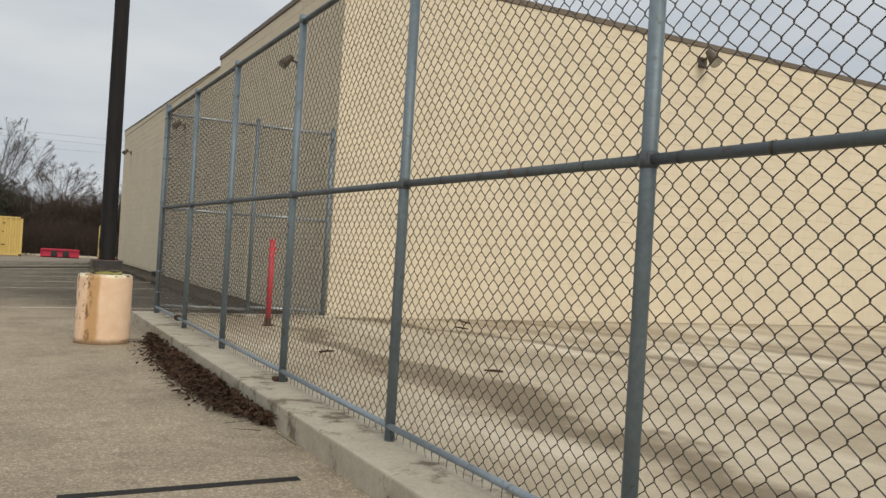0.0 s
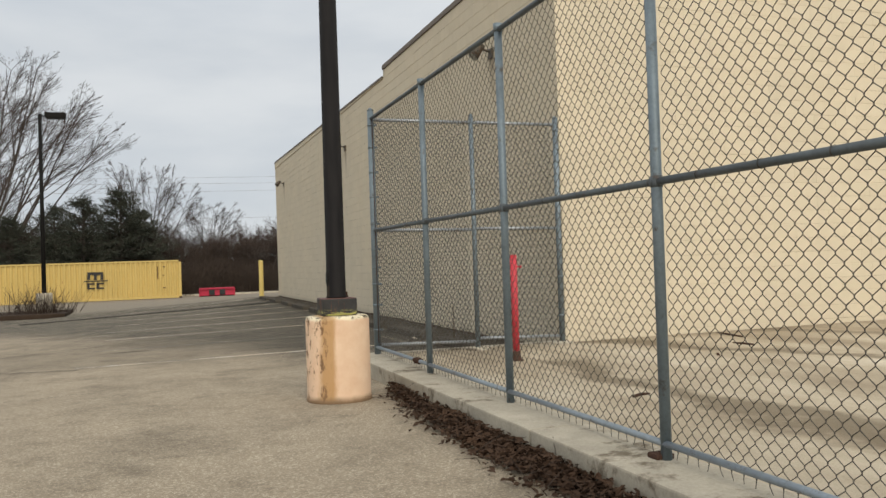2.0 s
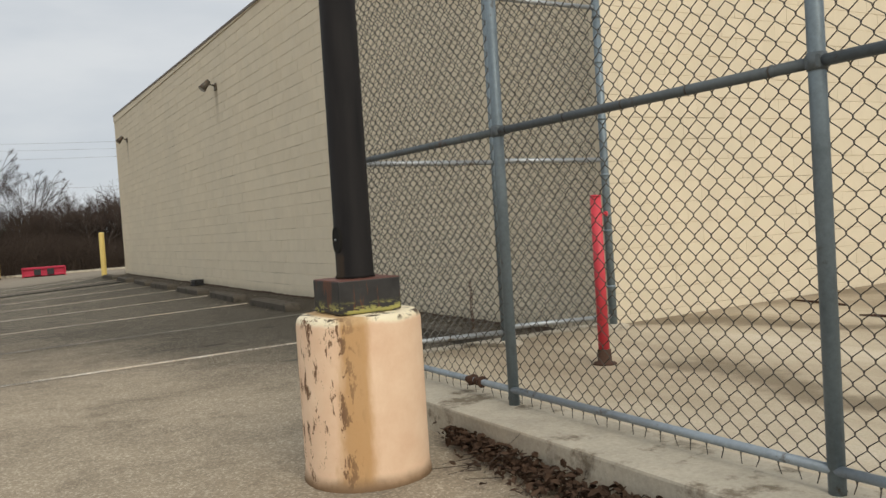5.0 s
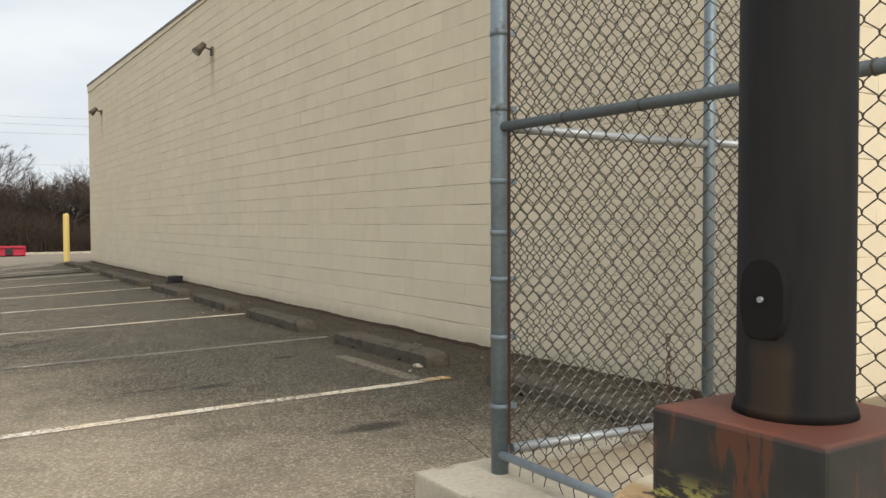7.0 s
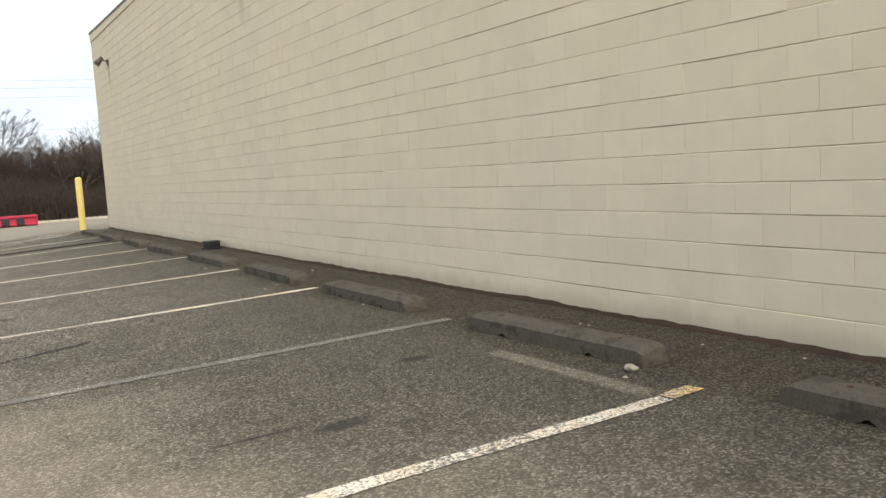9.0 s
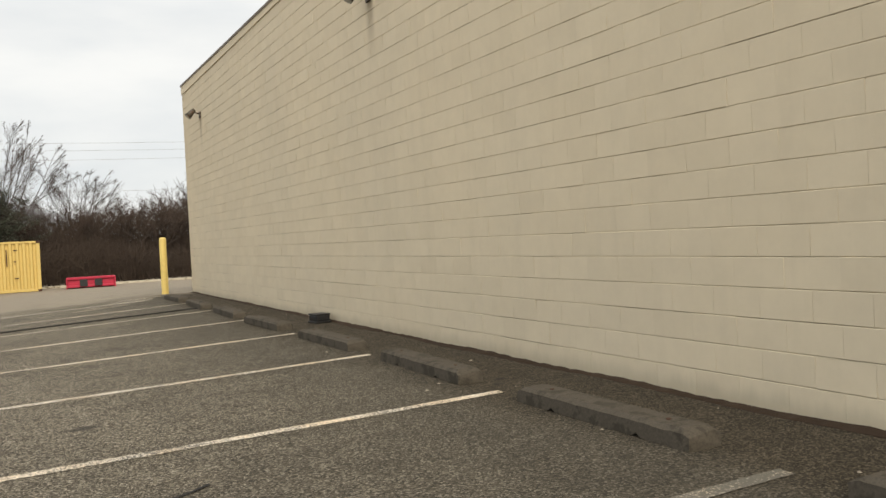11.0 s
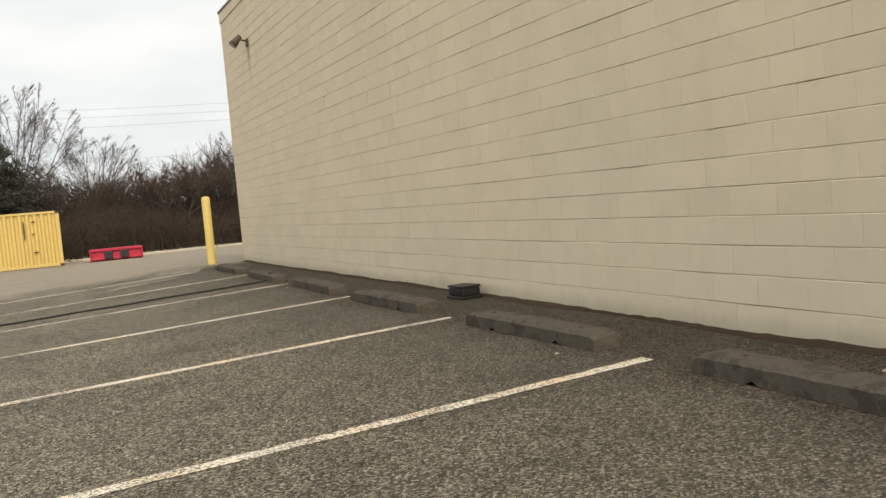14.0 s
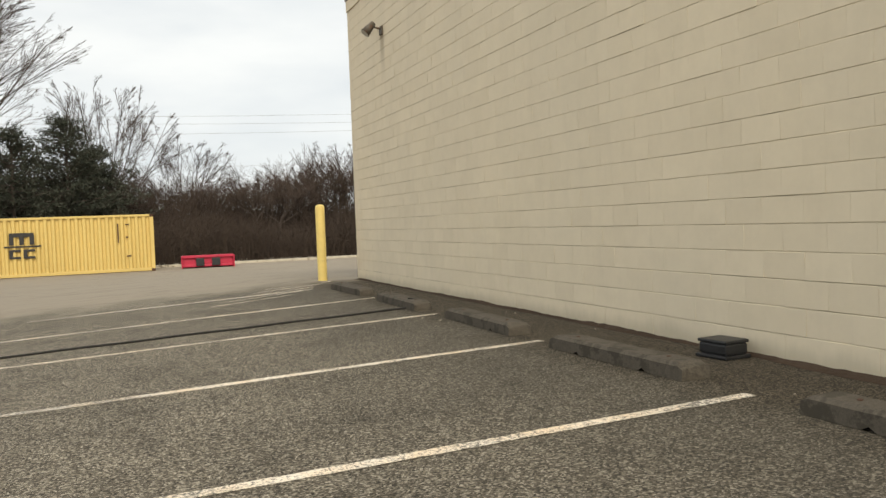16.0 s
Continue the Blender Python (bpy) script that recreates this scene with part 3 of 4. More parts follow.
def wire_mesh(name, length, z0, z1, material, r=0.0026, P=0.0425):
    """Interlocked zigzag pickets along +y, twisted ends standing free at top and bottom."""
    rng = random.Random(3)
    rows, n = int((z1 - z0) / P), int(length / P)
    bow = [(rng.uniform(0, 6), rng.uniform(0.6, 1.3)) for _ in range(3)]

    def at(k, r):
        y, z = k * P, z0 + r * P
        d = 0.008 * sum(math.sin(a + f * y * 1.7 + f * z) for a, f in bow) / 3
        return Vector((d + (0.0025 if (k + r) % 2 else -0.0025), y, z))

    segs = []
    for k in range(n):
        for row in range(rows):
            a, b = (k, k + 1) if (row + k) % 2 == 0 else (k + 1, k)
            low, high, knee = at(a, row), at(b, row + 1), Vector((0, 0, 0.011))
            bend = low + knee + (high - low) * 0.06
            segs.append((low, bend, r, r))
            segs.append((bend, high, r, r))
        if (k + rows) % 2 == 0:
            tip = at(k, rows)
            segs.append((tip, tip + Vector((0.002, 0.012, 0.028)), 0.0026, 0.002))
            segs.append((tip, tip + Vector((-0.002, -0.012, 0.028)), 0.0026, 0.002))
        if k % 2 == 0:
            tip = at(k, 0)
            segs.append((tip, tip + Vector((0.003, rng.uniform(-0.02, 0.02), -0.035)), 0.0026, 0.002))
    return mesh_of(name, *sticks(segs), material)


fence = root("chain_link_fence", pose(0, 0, 0.16), "tall blue-grey chain-link fence standing on the concrete kerb", "fence")


def f_part(name, bm, mat, label=""):
    ob = part(name, bm, mat, fence, label)
    ob.matrix_parent_inverse = Matrix.Translation((0, 0, -0.16))
    return ob


def mid_z(y):
    """The middle rail climbs a little towards the corner post."""
    return MID - 0.0033 * (12.78 - y)


posts = [-5.25, -3.23, -1.21, 0.80, 2.81, 4.824, 6.854, 8.87, 10.79]
line_post = from_bm("post", add_tube(tube((0, 0, 0.14), (0, 0, 3.03), 0.030), (0, 0, 2.985), (0, 0, 3.045), 0.036), M_POST)
for y in posts:
    ob = f_part("post", line_post, M_POST)
    ob.location = (FX, y, 0)
corner_post = f_part("corner_post", add_tube(tube((FX, 12.78, 0.14), (FX, 12.78, 3.10), 0.038, seg=20), (FX, 12.78, 3.10), (FX, 12.78, 3.13), 0.043, 0.012, seg=20), M_POST, "thicker blue-grey corner post with tension bands")
band_mesh = from_bm("tension_band", add_box(tube((0, 0, -0.012), (0, 0, 0.012), 0.0415, seg=20), 0.03, 0.075, -0.006, 0.006, -0.012, 0.012), M_POST)
for z in (0.45, 0.75, 1.0, 1.2, 1.42, 1.73, 2.05, 2.35, 2.65, 2.92):
    ob = part("tension_band", band_mesh, M_POST, corner_post)
    ob.location = (FX, 12.78, z)
    ob.rotation_euler = (0, 0, radians(-20))
part("tension_bar", box(FX - 0.003, FX + 0.003, 12.705, 12.72, 0.3, 2.98), M_RUST, corner_post, "rusty flat tension bar")
for a, b in zip([-6.0] + posts, posts + [12.78]):
    f_part("top_rail", tube((FX, a, TOP), (FX, b, TOP), 0.021), M_RAIL)
    f_part("middle_rail", tube((FX, a, mid_z(a)), (FX, b, mid_z(b)), 0.021), M_RAIL)
    f_part("bottom_rail", tube((FX - 0.01, a, LOW), (FX - 0.01, b, LOW), 0.019), M_BLUE)
    f_part("wire_panel", wire_mesh("wire_panel", b - a, 0.20, 3.02, M_WIRE), M_WIRE, "diamond mesh of dark weathered wire").location = (FX + 0.026, a, 0)
clamp = from_bm("rail_clamp", add_box(tube((0, 0, -0.03), (0, 0, 0.03), 0.034), -0.03, 0.03, -0.028, 0.028, -0.024, 0.024, bevel=0.006), M_RAIL)
for y in posts:
    f_part("rail_clamp", clamp, M_RAIL).location = (FX, y, mid_z(y))
for y in (6.90,):
    f_part("foot_clump", box(-0.06, 0.05, -0.05, 0.05, 0.155, 0.19, bevel=0.014), M_RUST).location = (FX, y, 0)
knot = bmesh.new()
for dy, r in ((-0.05, 0.034), (0.0, 0.026), (0.055, 0.036)):
    lump = bmesh.ops.create_icosphere(knot, subdivisions=2, radius=r, matrix=Matrix.Translation((0, dy, 0)))
    for q in lump["verts"]:
        q.co *= 1 + 0.35 * noise.noise(q.co * 45)
f_part("rust_knot", knot, M_RUST, "rusty knot of tie wire on the bottom rail").location = (FX - 0.01, 11.14, LOW)
rng = random.Random(9)
tie = from_bm("wire_tie", tube((0, -0.004, 0), (0, 0.004, 0), 0.0245, seg=8, cap=False), M_WIRE)
for y in np.arange(-5.7, 12.6, 0.42):
    for z in (mid_z(float(y)), TOP):
        f_part("wire_tie", tie, M_WIRE).location = (FX, float(y) + rng.uniform(-0.05, 0.05), z)

side = root("chain_link_fence", pose(FX, 12.78, 0.16), "galvanised chain-link return panel between corner post and wall", "fence")


def s_part(name, bm, mat, label=""):
    ob = part(name, bm, mat, side, label)
    ob.matrix_parent_inverse = Matrix.Translation((0, 0, -0.16))
    return ob


for x, r in ((1.285, 0.030), (2.465, 0.036)):
    s_part("post", add_tube(tube((x, -0.04, 0.10), (x, -0.04, 3.06), r), (x, -0.04, 3.06), (x, -0.04, 3.09), r * 1.12, r * 0.3), M_POST)
    s_part("concrete_foot", lathe([(0.15, 0.10), (0.14, 0.15), (0.07, 0.165)], 14), M_KERB).location = (x, -0.04, 0)
for a, b in ((0.035, 1.255), (1.315, 2.43)):
    for nm, z0, z1 in (("top_rail", 2.98, 2.98), ("middle_rail", 1.645, 1.635), ("bottom_rail", 0.27, 0.235)):
        s_part(nm, tube((a, -0.04, z0), (b, -0.04, z1), 0.0205), M_GALV)
    w = s_part("wire_panel", wire_mesh("wire_panel", b - a, 0.22, 3.0, M_WIRE2, 0.0038, 0.036), M_WIRE2, "grey diamond wire mesh")
    w.location, w.rotation_euler = (a, -0.012, 0), (0, 0, radians(-90))
clip = from_bm("tension_band", tube((0, 0, -0.012), (0, 0, 0.012), 0.040, seg=16), M_POST)
for z in (0.5, 1.0, 1.5, 2.0, 2.5, 2.9):
    s_part("tension_band", clip, M_POST).location = (2.465, -0.04, z)
chain = root("hanging_chain", pose(3.12, 12.70, 0.30), "short rusty dark chain hanging on the fence mesh", "chain")
link = []
for i in range(14):
    r1, r2 = 0.011, 0.003
    b = bmesh.new()
    ring = []
    for u in range(10):
        a = 2 * math.pi * u / 10
        c = Vector((r1 * math.cos(a), 0, 1.6 * r1 * math.sin(a)))
        o = Vector((math.cos(a), 0, math.sin(a)))
        ring.append([b.verts.new(c + o * (r2 * math.cos(t)) + Vector((0, r2 * math.sin(t), 0))) for t in (2 * math.pi * q / 5 for q in range(5))])
    for u in range(10):
        for q in range(5):
            b.faces.new((ring[u][q], ring[(u + 1) % 10][q], ring[(u + 1) % 10][(q + 1) % 5], ring[u][(q + 1) % 5]))
    ob = part("chain_link", b, M_RUST, chain)
    ob.location, ob.rotation_euler = (0.004 * math.sin(i * 0.9), 0, 0.02 + i * 0.028), (0, 0, radians(90 * (i % 2) + 20))

# ---- light pole on its footing ----
pole = root("light_pole", pose(1.245, 10.72, 0), "dark brown round light pole on a peach-painted concrete footing", "light pole")
part("footing", lathe([(0.300, -0.05), (0.300, 0.02), (0.293, 0.05), (0.293, 0.735), (0.286, 0.76), (0.270, 0.775), (0.0005, 0.782)], 64, 2.15), M_FOOT, pole, "peach-painted concrete footing, cracked and rust-stained")
plinth = part("base_cover", box(-0.157, 0.157, -0.157, 0.157, 0.782, 0.94, bevel=0.009), M_PLINTH, pole, "square dark steel base cover with rust and lichen")
part("bolt", add_tube(tube((0.12, 0.1, 0.93), (0.12, 0.1, 0.99), 0.009, seg=8), (0.12, 0.1, 0.94), (0.12, 0.1, 0.955), 0.016, seg=6), M_RUST, plinth)
shaft = part("shaft", lathe([(0.096, 0.94), (0.093, 0.955), (0.089, 0.96), (0.070, 7.8), (0.0005, 7.83)], 36), M_SHAFT, pole)


def oval(w, h, t, seg=28):
    b = bmesh.new()
    rings = []
    for k, d in ((1.0, 0.0), (1.0, t * 0.7), (0.9, t)):
        rings.append([b.verts.new((k * w * math.copysign(abs(math.cos(a)) ** 0.8, math.cos(a)), -d, k * h * math.copysign(abs(math.sin(a)) ** 0.7, math.sin(a)))) for a in (2 * math.pi * i / seg for i in range(seg))])
    for lo, hi in zip(rings, rings[1:]):
        for i in range(seg):
            b.faces.new((lo[i], lo[(i + 1) % seg], hi[(i + 1) % seg], hi[i]))
    b.faces.new(rings[0][::-1])
    b.faces.new(rings[-1])
    return b


turn = Matrix.Rotation(radians(-88), 4, "Z")
cover = part("handhole_cover", oval(0.042, 0.068, 0.014), M_POLE, shaft, "oval dark handhole cover")
cover.matrix_basis = turn @ Matrix.Translation((0, -0.0755, 1.125))
screw = part("screw", tube((0, 0, 0), (0, -0.006, 0), 0.005, seg=8), M_GALV, shaft)
screw.matrix_basis = turn @ Matrix.Translation((0, -0.0885, 1.125))

# ---- red post in the yard ----
red = root("red_post", pose(3.39, 11.45, 0.13), "red-painted steel pipe post on a rusty foot", "post")
part("pipe", add_tube(tube((0, 0, 0.05), (0, 0, 1.15), 0.038, seg=20), (0, 0, 1.15), (0, 0, 1.163), 0.041, 0.034, seg=20), M_RED, red)
part("pin", add_tube(tube((-0.05, 0, 1.03), (0.085, 0, 1.03), 0.009, seg=8), (0.075, 0, 1.03), (0.09, 0, 1.03), 0.018, seg=8), M_RED, red)
part("foot", lathe([(0.085, 0.0), (0.075, 0.012), (0.05, 0.02), (0.047, 0.10), (0.040, 0.105)], 12), M_RUST, red, "rusted dark base collar")

# ---- wall floodlights ----
flood = root("wall_floodlight", pose(WALL, 36.65, 4.58), "small weathered floodlight on a bracket on the block wall", "floodlight", "floodlights along the wall")
part("back_plate", box(-0.045, 0.0, -0.10, 0.10, -0.09, 0.12, bevel=0.008), M_LAMP, flood)
part("arm", add_tube(tube((-0.03, 0, 0.05), (-0.20, 0.02, 0.10), 0.026, seg=10), (-0.20, 0.02, 0.10), (-0.28, 0.03, 0.05), 0.024, seg=10), M_LAMP, flood)
hb = bmesh.new()
add_tube(hb, (-0.20, 0.03, 0.20), (-0.43, 0.04, -0.06), 0.07, 0.125, seg=18)
part("lamp_head", hb, M_LAMP, flood)
part("lens", tube((-0.43, 0.04, -0.06), (-0.436, 0.04, -0.067), 0.112, seg=18), M_GLASS, flood)
flood.scale = (0.72, 0.72, 0.72)
for y, z in ((25.4, 4.45), (15.0, 4.47)):
    copy_thing(flood, pose(WALL, y, z))
yard_flood = copy_thing(flood, pose(12.4, CORNER, 5.36, 0, 0, 90))
yard_flood.scale = (1.0, 1.0, 1.0)

# ---- parking stalls ----
lines = [15.45 + 2.72 * i for i in range(9)]
for i, y in enumerate(lines):
    x0, x1 = -1.4 + 0.06 * (i % 3), (3.36 if i == 0 else 3.77)
    mat = M_FADED if i == 1 else M_LINE
    if i == 8:
        x1 = 3.4
    rng = random.Random(40 + i)
    v, f, n = [], [], 40
    for k in range(n + 1):
        x = x0 + (x1 - x0) * k / n
        for sgn in (-1, 1):
            v.append((x, y + sgn * (0.052 + rng.uniform(-0.006, 0.006)) + 0.012 * math.sin(x * 1.1 + i), 0.005 + drop(y, x)))
    f = [(2 * k, 2 * k + 2, 2 * k + 3, 2 * k + 1) for k in range(n)]
    ob = tagged(new("painted_line", mesh_of("painted_line", v, f, mat)), "faded worn parking stall line" if i == 1 else "worn white painted parking stall line", "line", "stall lines", "structure")
sv = [(3.37, 15.40, 0.004), (3.62, 15.42, 0.004), (3.60, 15.53, 0.004), (3.37, 15.50, 0.004)]
tagged(new("painted_line", mesh_of("painted_line", sv, [(0, 1, 2, 3)], M_STUB)), "yellow stub of paint at the stall line's end", "line", "", "structure")
for i in range(5):
    y = 36.0 + 0.55 * i
    v = [(px, py, 0.007 + drop(py, px)) for px, py in ((1.5 + 0.3 * i, y), (2.9 + 0.3 * i, y + 0.5), (2.9 + 0.3 * i, y + 0.58), (1.5 + 0.3 * i, y + 0.08))]
    tagged(new("painted_line", mesh_of("painted_line", v, [(0, 1, 2, 3)], M_LINE)), "worn white hatch stripe at the end of the stalls", "line", "hatch stripes", "structure")


def wheel_stop(seed):
    """Steep-sided concrete bar with a chamfered top, chipped edges, sloped ends and two drain slots."""
    rng = random.Random(seed)
    b = bmesh.new()
    rings, n = [], 36
    for k in range(n + 1):
        y = -0.89 + 1.78 * k / n
        e = 0.80 if k in (0, n) else 1.0
        slot = 0.026 if k in (9, 27) else 0.0
        chip = rng.uniform(0.003, 0.010) if rng.random() < 0.10 else 0.0
        w = lambda: rng.uniform(-0.0018, 0.0018)
        rings.append([b.verts.new((x + w(), y * (0.97 if z > 0.1 else 1.0) + w(), z * e + w() * (z > 0.05))) for x, z in
                      ((-0.122, slot), (-0.118, 0.094 - chip * 0.6), (-0.088 + chip, 0.118 - chip * 0.4), (0.088, 0.118), (0.118, 0.094), (0.118, slot))])
    for lo, hi in zip(rings, rings[1:]):
        for i in range(5):
            b.faces.new((lo[i], lo[i + 1], hi[i + 1], hi[i]))
    b.faces.new(rings[0])
    b.faces.new(rings[-1][::-1])
    return from_bm("wheel_stop", b, M_STOP)


for i in range(9):
    y = 15.45 + 2.72 * (i - 1) + 1.39 + (0, 0.0, 0.03, -0.02, -0.05, 0.06, -0.03, 0.0, 0.02)[i]
    ob = root("wheel_stop", pose(3.79 + 0.012 * math.sin(i * 2.3), y, drop(y), 0, 0, 1.6 * math.sin(i * 1.7)), "dark weathered concrete wheel stop on the asphalt", "wheel stop", "wheel stops along the wall")
    part("block", wheel_stop(60 + i), M_STOP, ob)
    for sy in (-0.6, 0.6):
        part("anchor_pin", tube((0, sy, 0.10), (0, sy, 0.123), 0.016, seg=8), M_RUST, ob)

# ---- cracks and a cable on the asphalt ----
def crack(points, w, label, seed):
    rng = random.Random(seed)
    v, path = [], []
    for (xa, ya), (xb, yb) in zip(points, points[1:]):
        n = max(3, int(math.hypot(xb - xa, yb - ya) / 0.12))
        path += [(xa + (xb - xa) * k / n, ya + (yb - ya) * k / n) for k in range(n)]
    path.append(points[-1])
    for x, y in path:
        a, b = rng.uniform(-0.025, 0.025), w * rng.uniform(0.5, 1.2)
        v += [(x, y + a - b, 0.007 + drop(y, x)), (x, y + a + b, 0.007 + drop(y, x))]
    f = [(2 * k, 2 * k + 2, 2 * k + 3, 2 * k + 1) for k in range(len(path) - 1)]
    return tagged(new("crack", mesh_of("crack", v, f, M_TAR)), label, "crack", "", "structure")


crack([(-6.0, 15.9), (-2.3, 15.45), (-1.35, 15.2)], 0.02, "dark tarred crack in the asphalt", 1)
crack([(-6.0, 18.0), (-2.7, 18.2), (-1.9, 19.0), (0.0, 19.3), (1.3, 19.9)], 0.018, "dark tarred crack across the stalls", 2)
crack([(-5.0, 12.4), (-2.9, 12.1), (-0.9, 12.6)], 0.006, "hairline crack in the asphalt", 4)
crack([(-3.5, 8.8), (-1.8, 9.1)], 0.018, "short dark crack in the asphalt", 5)
cable = bpy.data.curves.new("cable", "CURVE")
cable.dimensions, cable.bevel_depth, cable.bevel_resolution = "3D", 0.013, 2
sp = cable.splines.new("POLY")
rng = random.Random(12)
pts = [(3.72 - 0.16 * k, 32.62 + 0.02 * math.sin(k * 0.8), 0.014 + drop(32.62, 3.72 - 0.16 * k)) for k in range(52)]
sp.points.add(len(pts) - 1)
for q, c in zip(sp.points, pts):
    q.co = (*c, 1)
cable.materials.append(M_TAR)
tagged(new("cable", cable), "thin black cable lying across the stalls", "cable")
clump = bmesh.new()
for k in range(9):
    a = k * 0.9
    add_tube(clump, (3.74 + 0.06 * math.cos(a), 32.62 + 0.06 * math.sin(a), 0.02 + 0.012 * k), (3.74 + 0.06 * math.cos(a + 1.2), 32.62 + 0.06 * math.sin(a + 1.2), 0.03 + 0.012 * k), 0.016, seg=6)
tagged(part("cable_coil", clump, M_TAR), "small bunched coil of black cable at a wheel stop", "cable")

# ---- black bait box by the wall ----
bait = root("bait_box", pose(4.53, 27.5, 0, 0, 0, 6), "black plastic box on the ground against the wall", "box")
part("base", box(-0.16, 0.15, -0.20, 0.20, 0.0, 0.035, bevel=0.012), M_BLACK, bait)
part("body", box(-0.135, 0.13, -0.175, 0.175, 0.035, 0.135, bevel=0.02), M_BLACK, bait)
part("lid", box(-0.145, 0.14, -0.185, 0.185, 0.135, 0.165, bevel=0.012), M_BLACK, bait)
bait.scale = (0.85, 0.8, 0.88)

# ---- yellow bollard ----
bol = root("bollard", pose(4.03, 39.15, drop(39.15)), "yellow-painted steel bollard at the building's corner", "bollard")
part("pipe", lathe([(0.098, -0.05), (0.095, 0.0), (0.095, 1.50), (0.088, 1.54), (0.06, 1.565), (0.0005, 1.575)], 24), M_YELLOW, bol)

# ---- shipping container ----
CY = 62.3
cont = root("shipping_container", pose(-4.60, CY, drop(CY)), "long yellow corrugated shipping container with black lettering", "container")
L, H, D = 12.19, 2.59, 2.44
v, f, n = [], [], 38
pitch = (L - 0.3) / n
xs2 = []
for k in range(n):
    a = -L / 2 + 0.15 + k * pitch
    xs2 += [(a, 0.0), (a + 0.32 * pitch, 0.0), (a + 0.5 * pitch, 0.085), (a + 0.82 * pitch, 0.085)]
xs2.append((L / 2 - 0.15, 0.0))
for x, d in xs2:
    v += [(x, d + 0.02, 0.16), (x, d + 0.02, H - 0.10)]
f = [(2 * k, 2 * k + 2, 2 * k + 3, 2 * k + 1) for k in range(len(xs2) - 1)]
panel = mesh_of("side_panel", v, f, M_CONT)
part("side_panel", panel, M_CONT, cont)
ob = part("side_panel", panel, M_CONT, cont)
ob.location = (0, D - 0.06, 0)
part("end_panel", box(L / 2 - 0.05, L / 2 - 0.01, 0.1, D - 0.1, 0.16, H - 0.1), M_CONT, cont)
part("end_panel", box(-L / 2 + 0.01, -L / 2 + 0.05, 0.1, D - 0.1, 0.16, H - 0.1), M_CONT, cont)
part("roof_sheet", box(-L / 2 + 0.05, L / 2 - 0.05, 0.03, D - 0.03, H - 0.06, H - 0.02), M_CONT, cont)
part("floor_frame", box(-L / 2 + 0.05, L / 2 - 0.05, 0.06, D - 0.06, 0.08, 0.16), M_RUST, cont)
for y in (0.0, D - 0.08):
    part("bottom_rail", box(-L / 2 + 0.16, L / 2 - 0.16, y, y + 0.08, 0.02, 0.16, bevel=0.01), M_CONT, cont)
    part("top_rail", box(-L / 2 + 0.16, L / 2 - 0.16, y, y + 0.08, H - 0.10, H, bevel=0.01), M_CONT, cont)
    for x in (-L / 2, L / 2 - 0.16):
        part("corner_post", box(x, x + 0.16, y - 0.01, y + 0.10, 0.12, H - 0.12, bevel=0.012), M_CONT, cont)
        for z in (0.0, H - 0.118):
            part("corner_casting", box(x - 0.005, x + 0.165, y - 0.015, y + 0.15, z, z + 0.118, bevel=0.012), M_RUST, cont)


def letters(text, size, x, z, sx):
    cu = bpy.data.curves.new("lettering", "FONT")
    cu.body, cu.size, cu.align_x, cu.extrude, cu.offset = text, size, "CENTER", 0.006, 0.028
    cu.materials.append(M_LETTER)
    ob = new("lettering", cu)
    ob.parent = cont
    ob.matrix_basis = Matrix.Translation((x, -0.004, z)) @ Matrix.Rotation(radians(90), 4, "X") @ Matrix.Diagonal((sx, 1, 1, 1))
    return ob


LOGO_X = 0.67
for k in (-0.40, 0.0, 0.40):
    part("emblem_bar", box(LOGO_X + k - 0.09, LOGO_X + k + 0.09, -0.008, 0.014, 1.42, 1.86), M_LETTER, cont)
part("emblem_bar", box(LOGO_X - 0.48, LOGO_X + 0.48, -0.0085, 0.013, 1.76, 1.94, bevel=0.01), M_LETTER, cont)
part("emblem_bar", box(LOGO_X - 0.70, LOGO_X + 0.76, -0.0085, 0.013, 1.31, 1.38), M_LETTER, cont)
for k in (-0.28, 0.28):
    part("emblem_block", box(LOGO_X + k - 0.23, LOGO_X + k + 0.23, -0.0085, 0.013, 1.12, 1.22, bevel=0.01), M_LETTER, cont)
    part("emblem_block", box(LOGO_X + k - 0.23, LOGO_X + k + 0.23, -0.0085, 0.013, 0.82, 0.92, bevel=0.01), M_LETTER, cont)
    part("emblem_block", box(LOGO_X + k - 0.23, LOGO_X + k - 0.08, -0.0092, 0.012, 0.86, 1.18), M_LETTER, cont)
for z, w in ((2.12, 0.16), (1.55, 0.10), (0.70, 0.2)):
    part("marking_bar", box(L / 2 - 1.2, L / 2 - 1.2 + w, -0.006, 0.014, z, z + 0.06), M_RUST, cont)
part("marking_bar", box(L / 2 - 1.55, L / 2 - 1.50, -0.006, 0.014, 1.35, 2.2), M_RUST, cont)

# ---- red snow pusher ----
push = root("snow_pusher", pose(3.85, 62.6, drop(62.6), 0, 0, -3), "red steel snow pusher box lying on the ground", "snow pusher")
part("blade", box(-1.15, 1.15, 0.0, 0.07, 0.06, 0.60, bevel=0.015), M_PUSH, push)
part("top_beam", box(-1.15, 1.15, -0.12, -0.004, 0.48, 0.60, bevel=0.015), M_PUSH, push)
part("bottom_beam", box(-1.15, 1.15, -0.12, -0.004, 0.06, 0.17, bevel=0.015), M_PUSH, push)
for x in (-1.20, 1.15):
    part("side_plate", box(x, x + 0.05, -0.30, 0.85, 0.0, 0.57, bevel=0.012), M_PUSH, push)
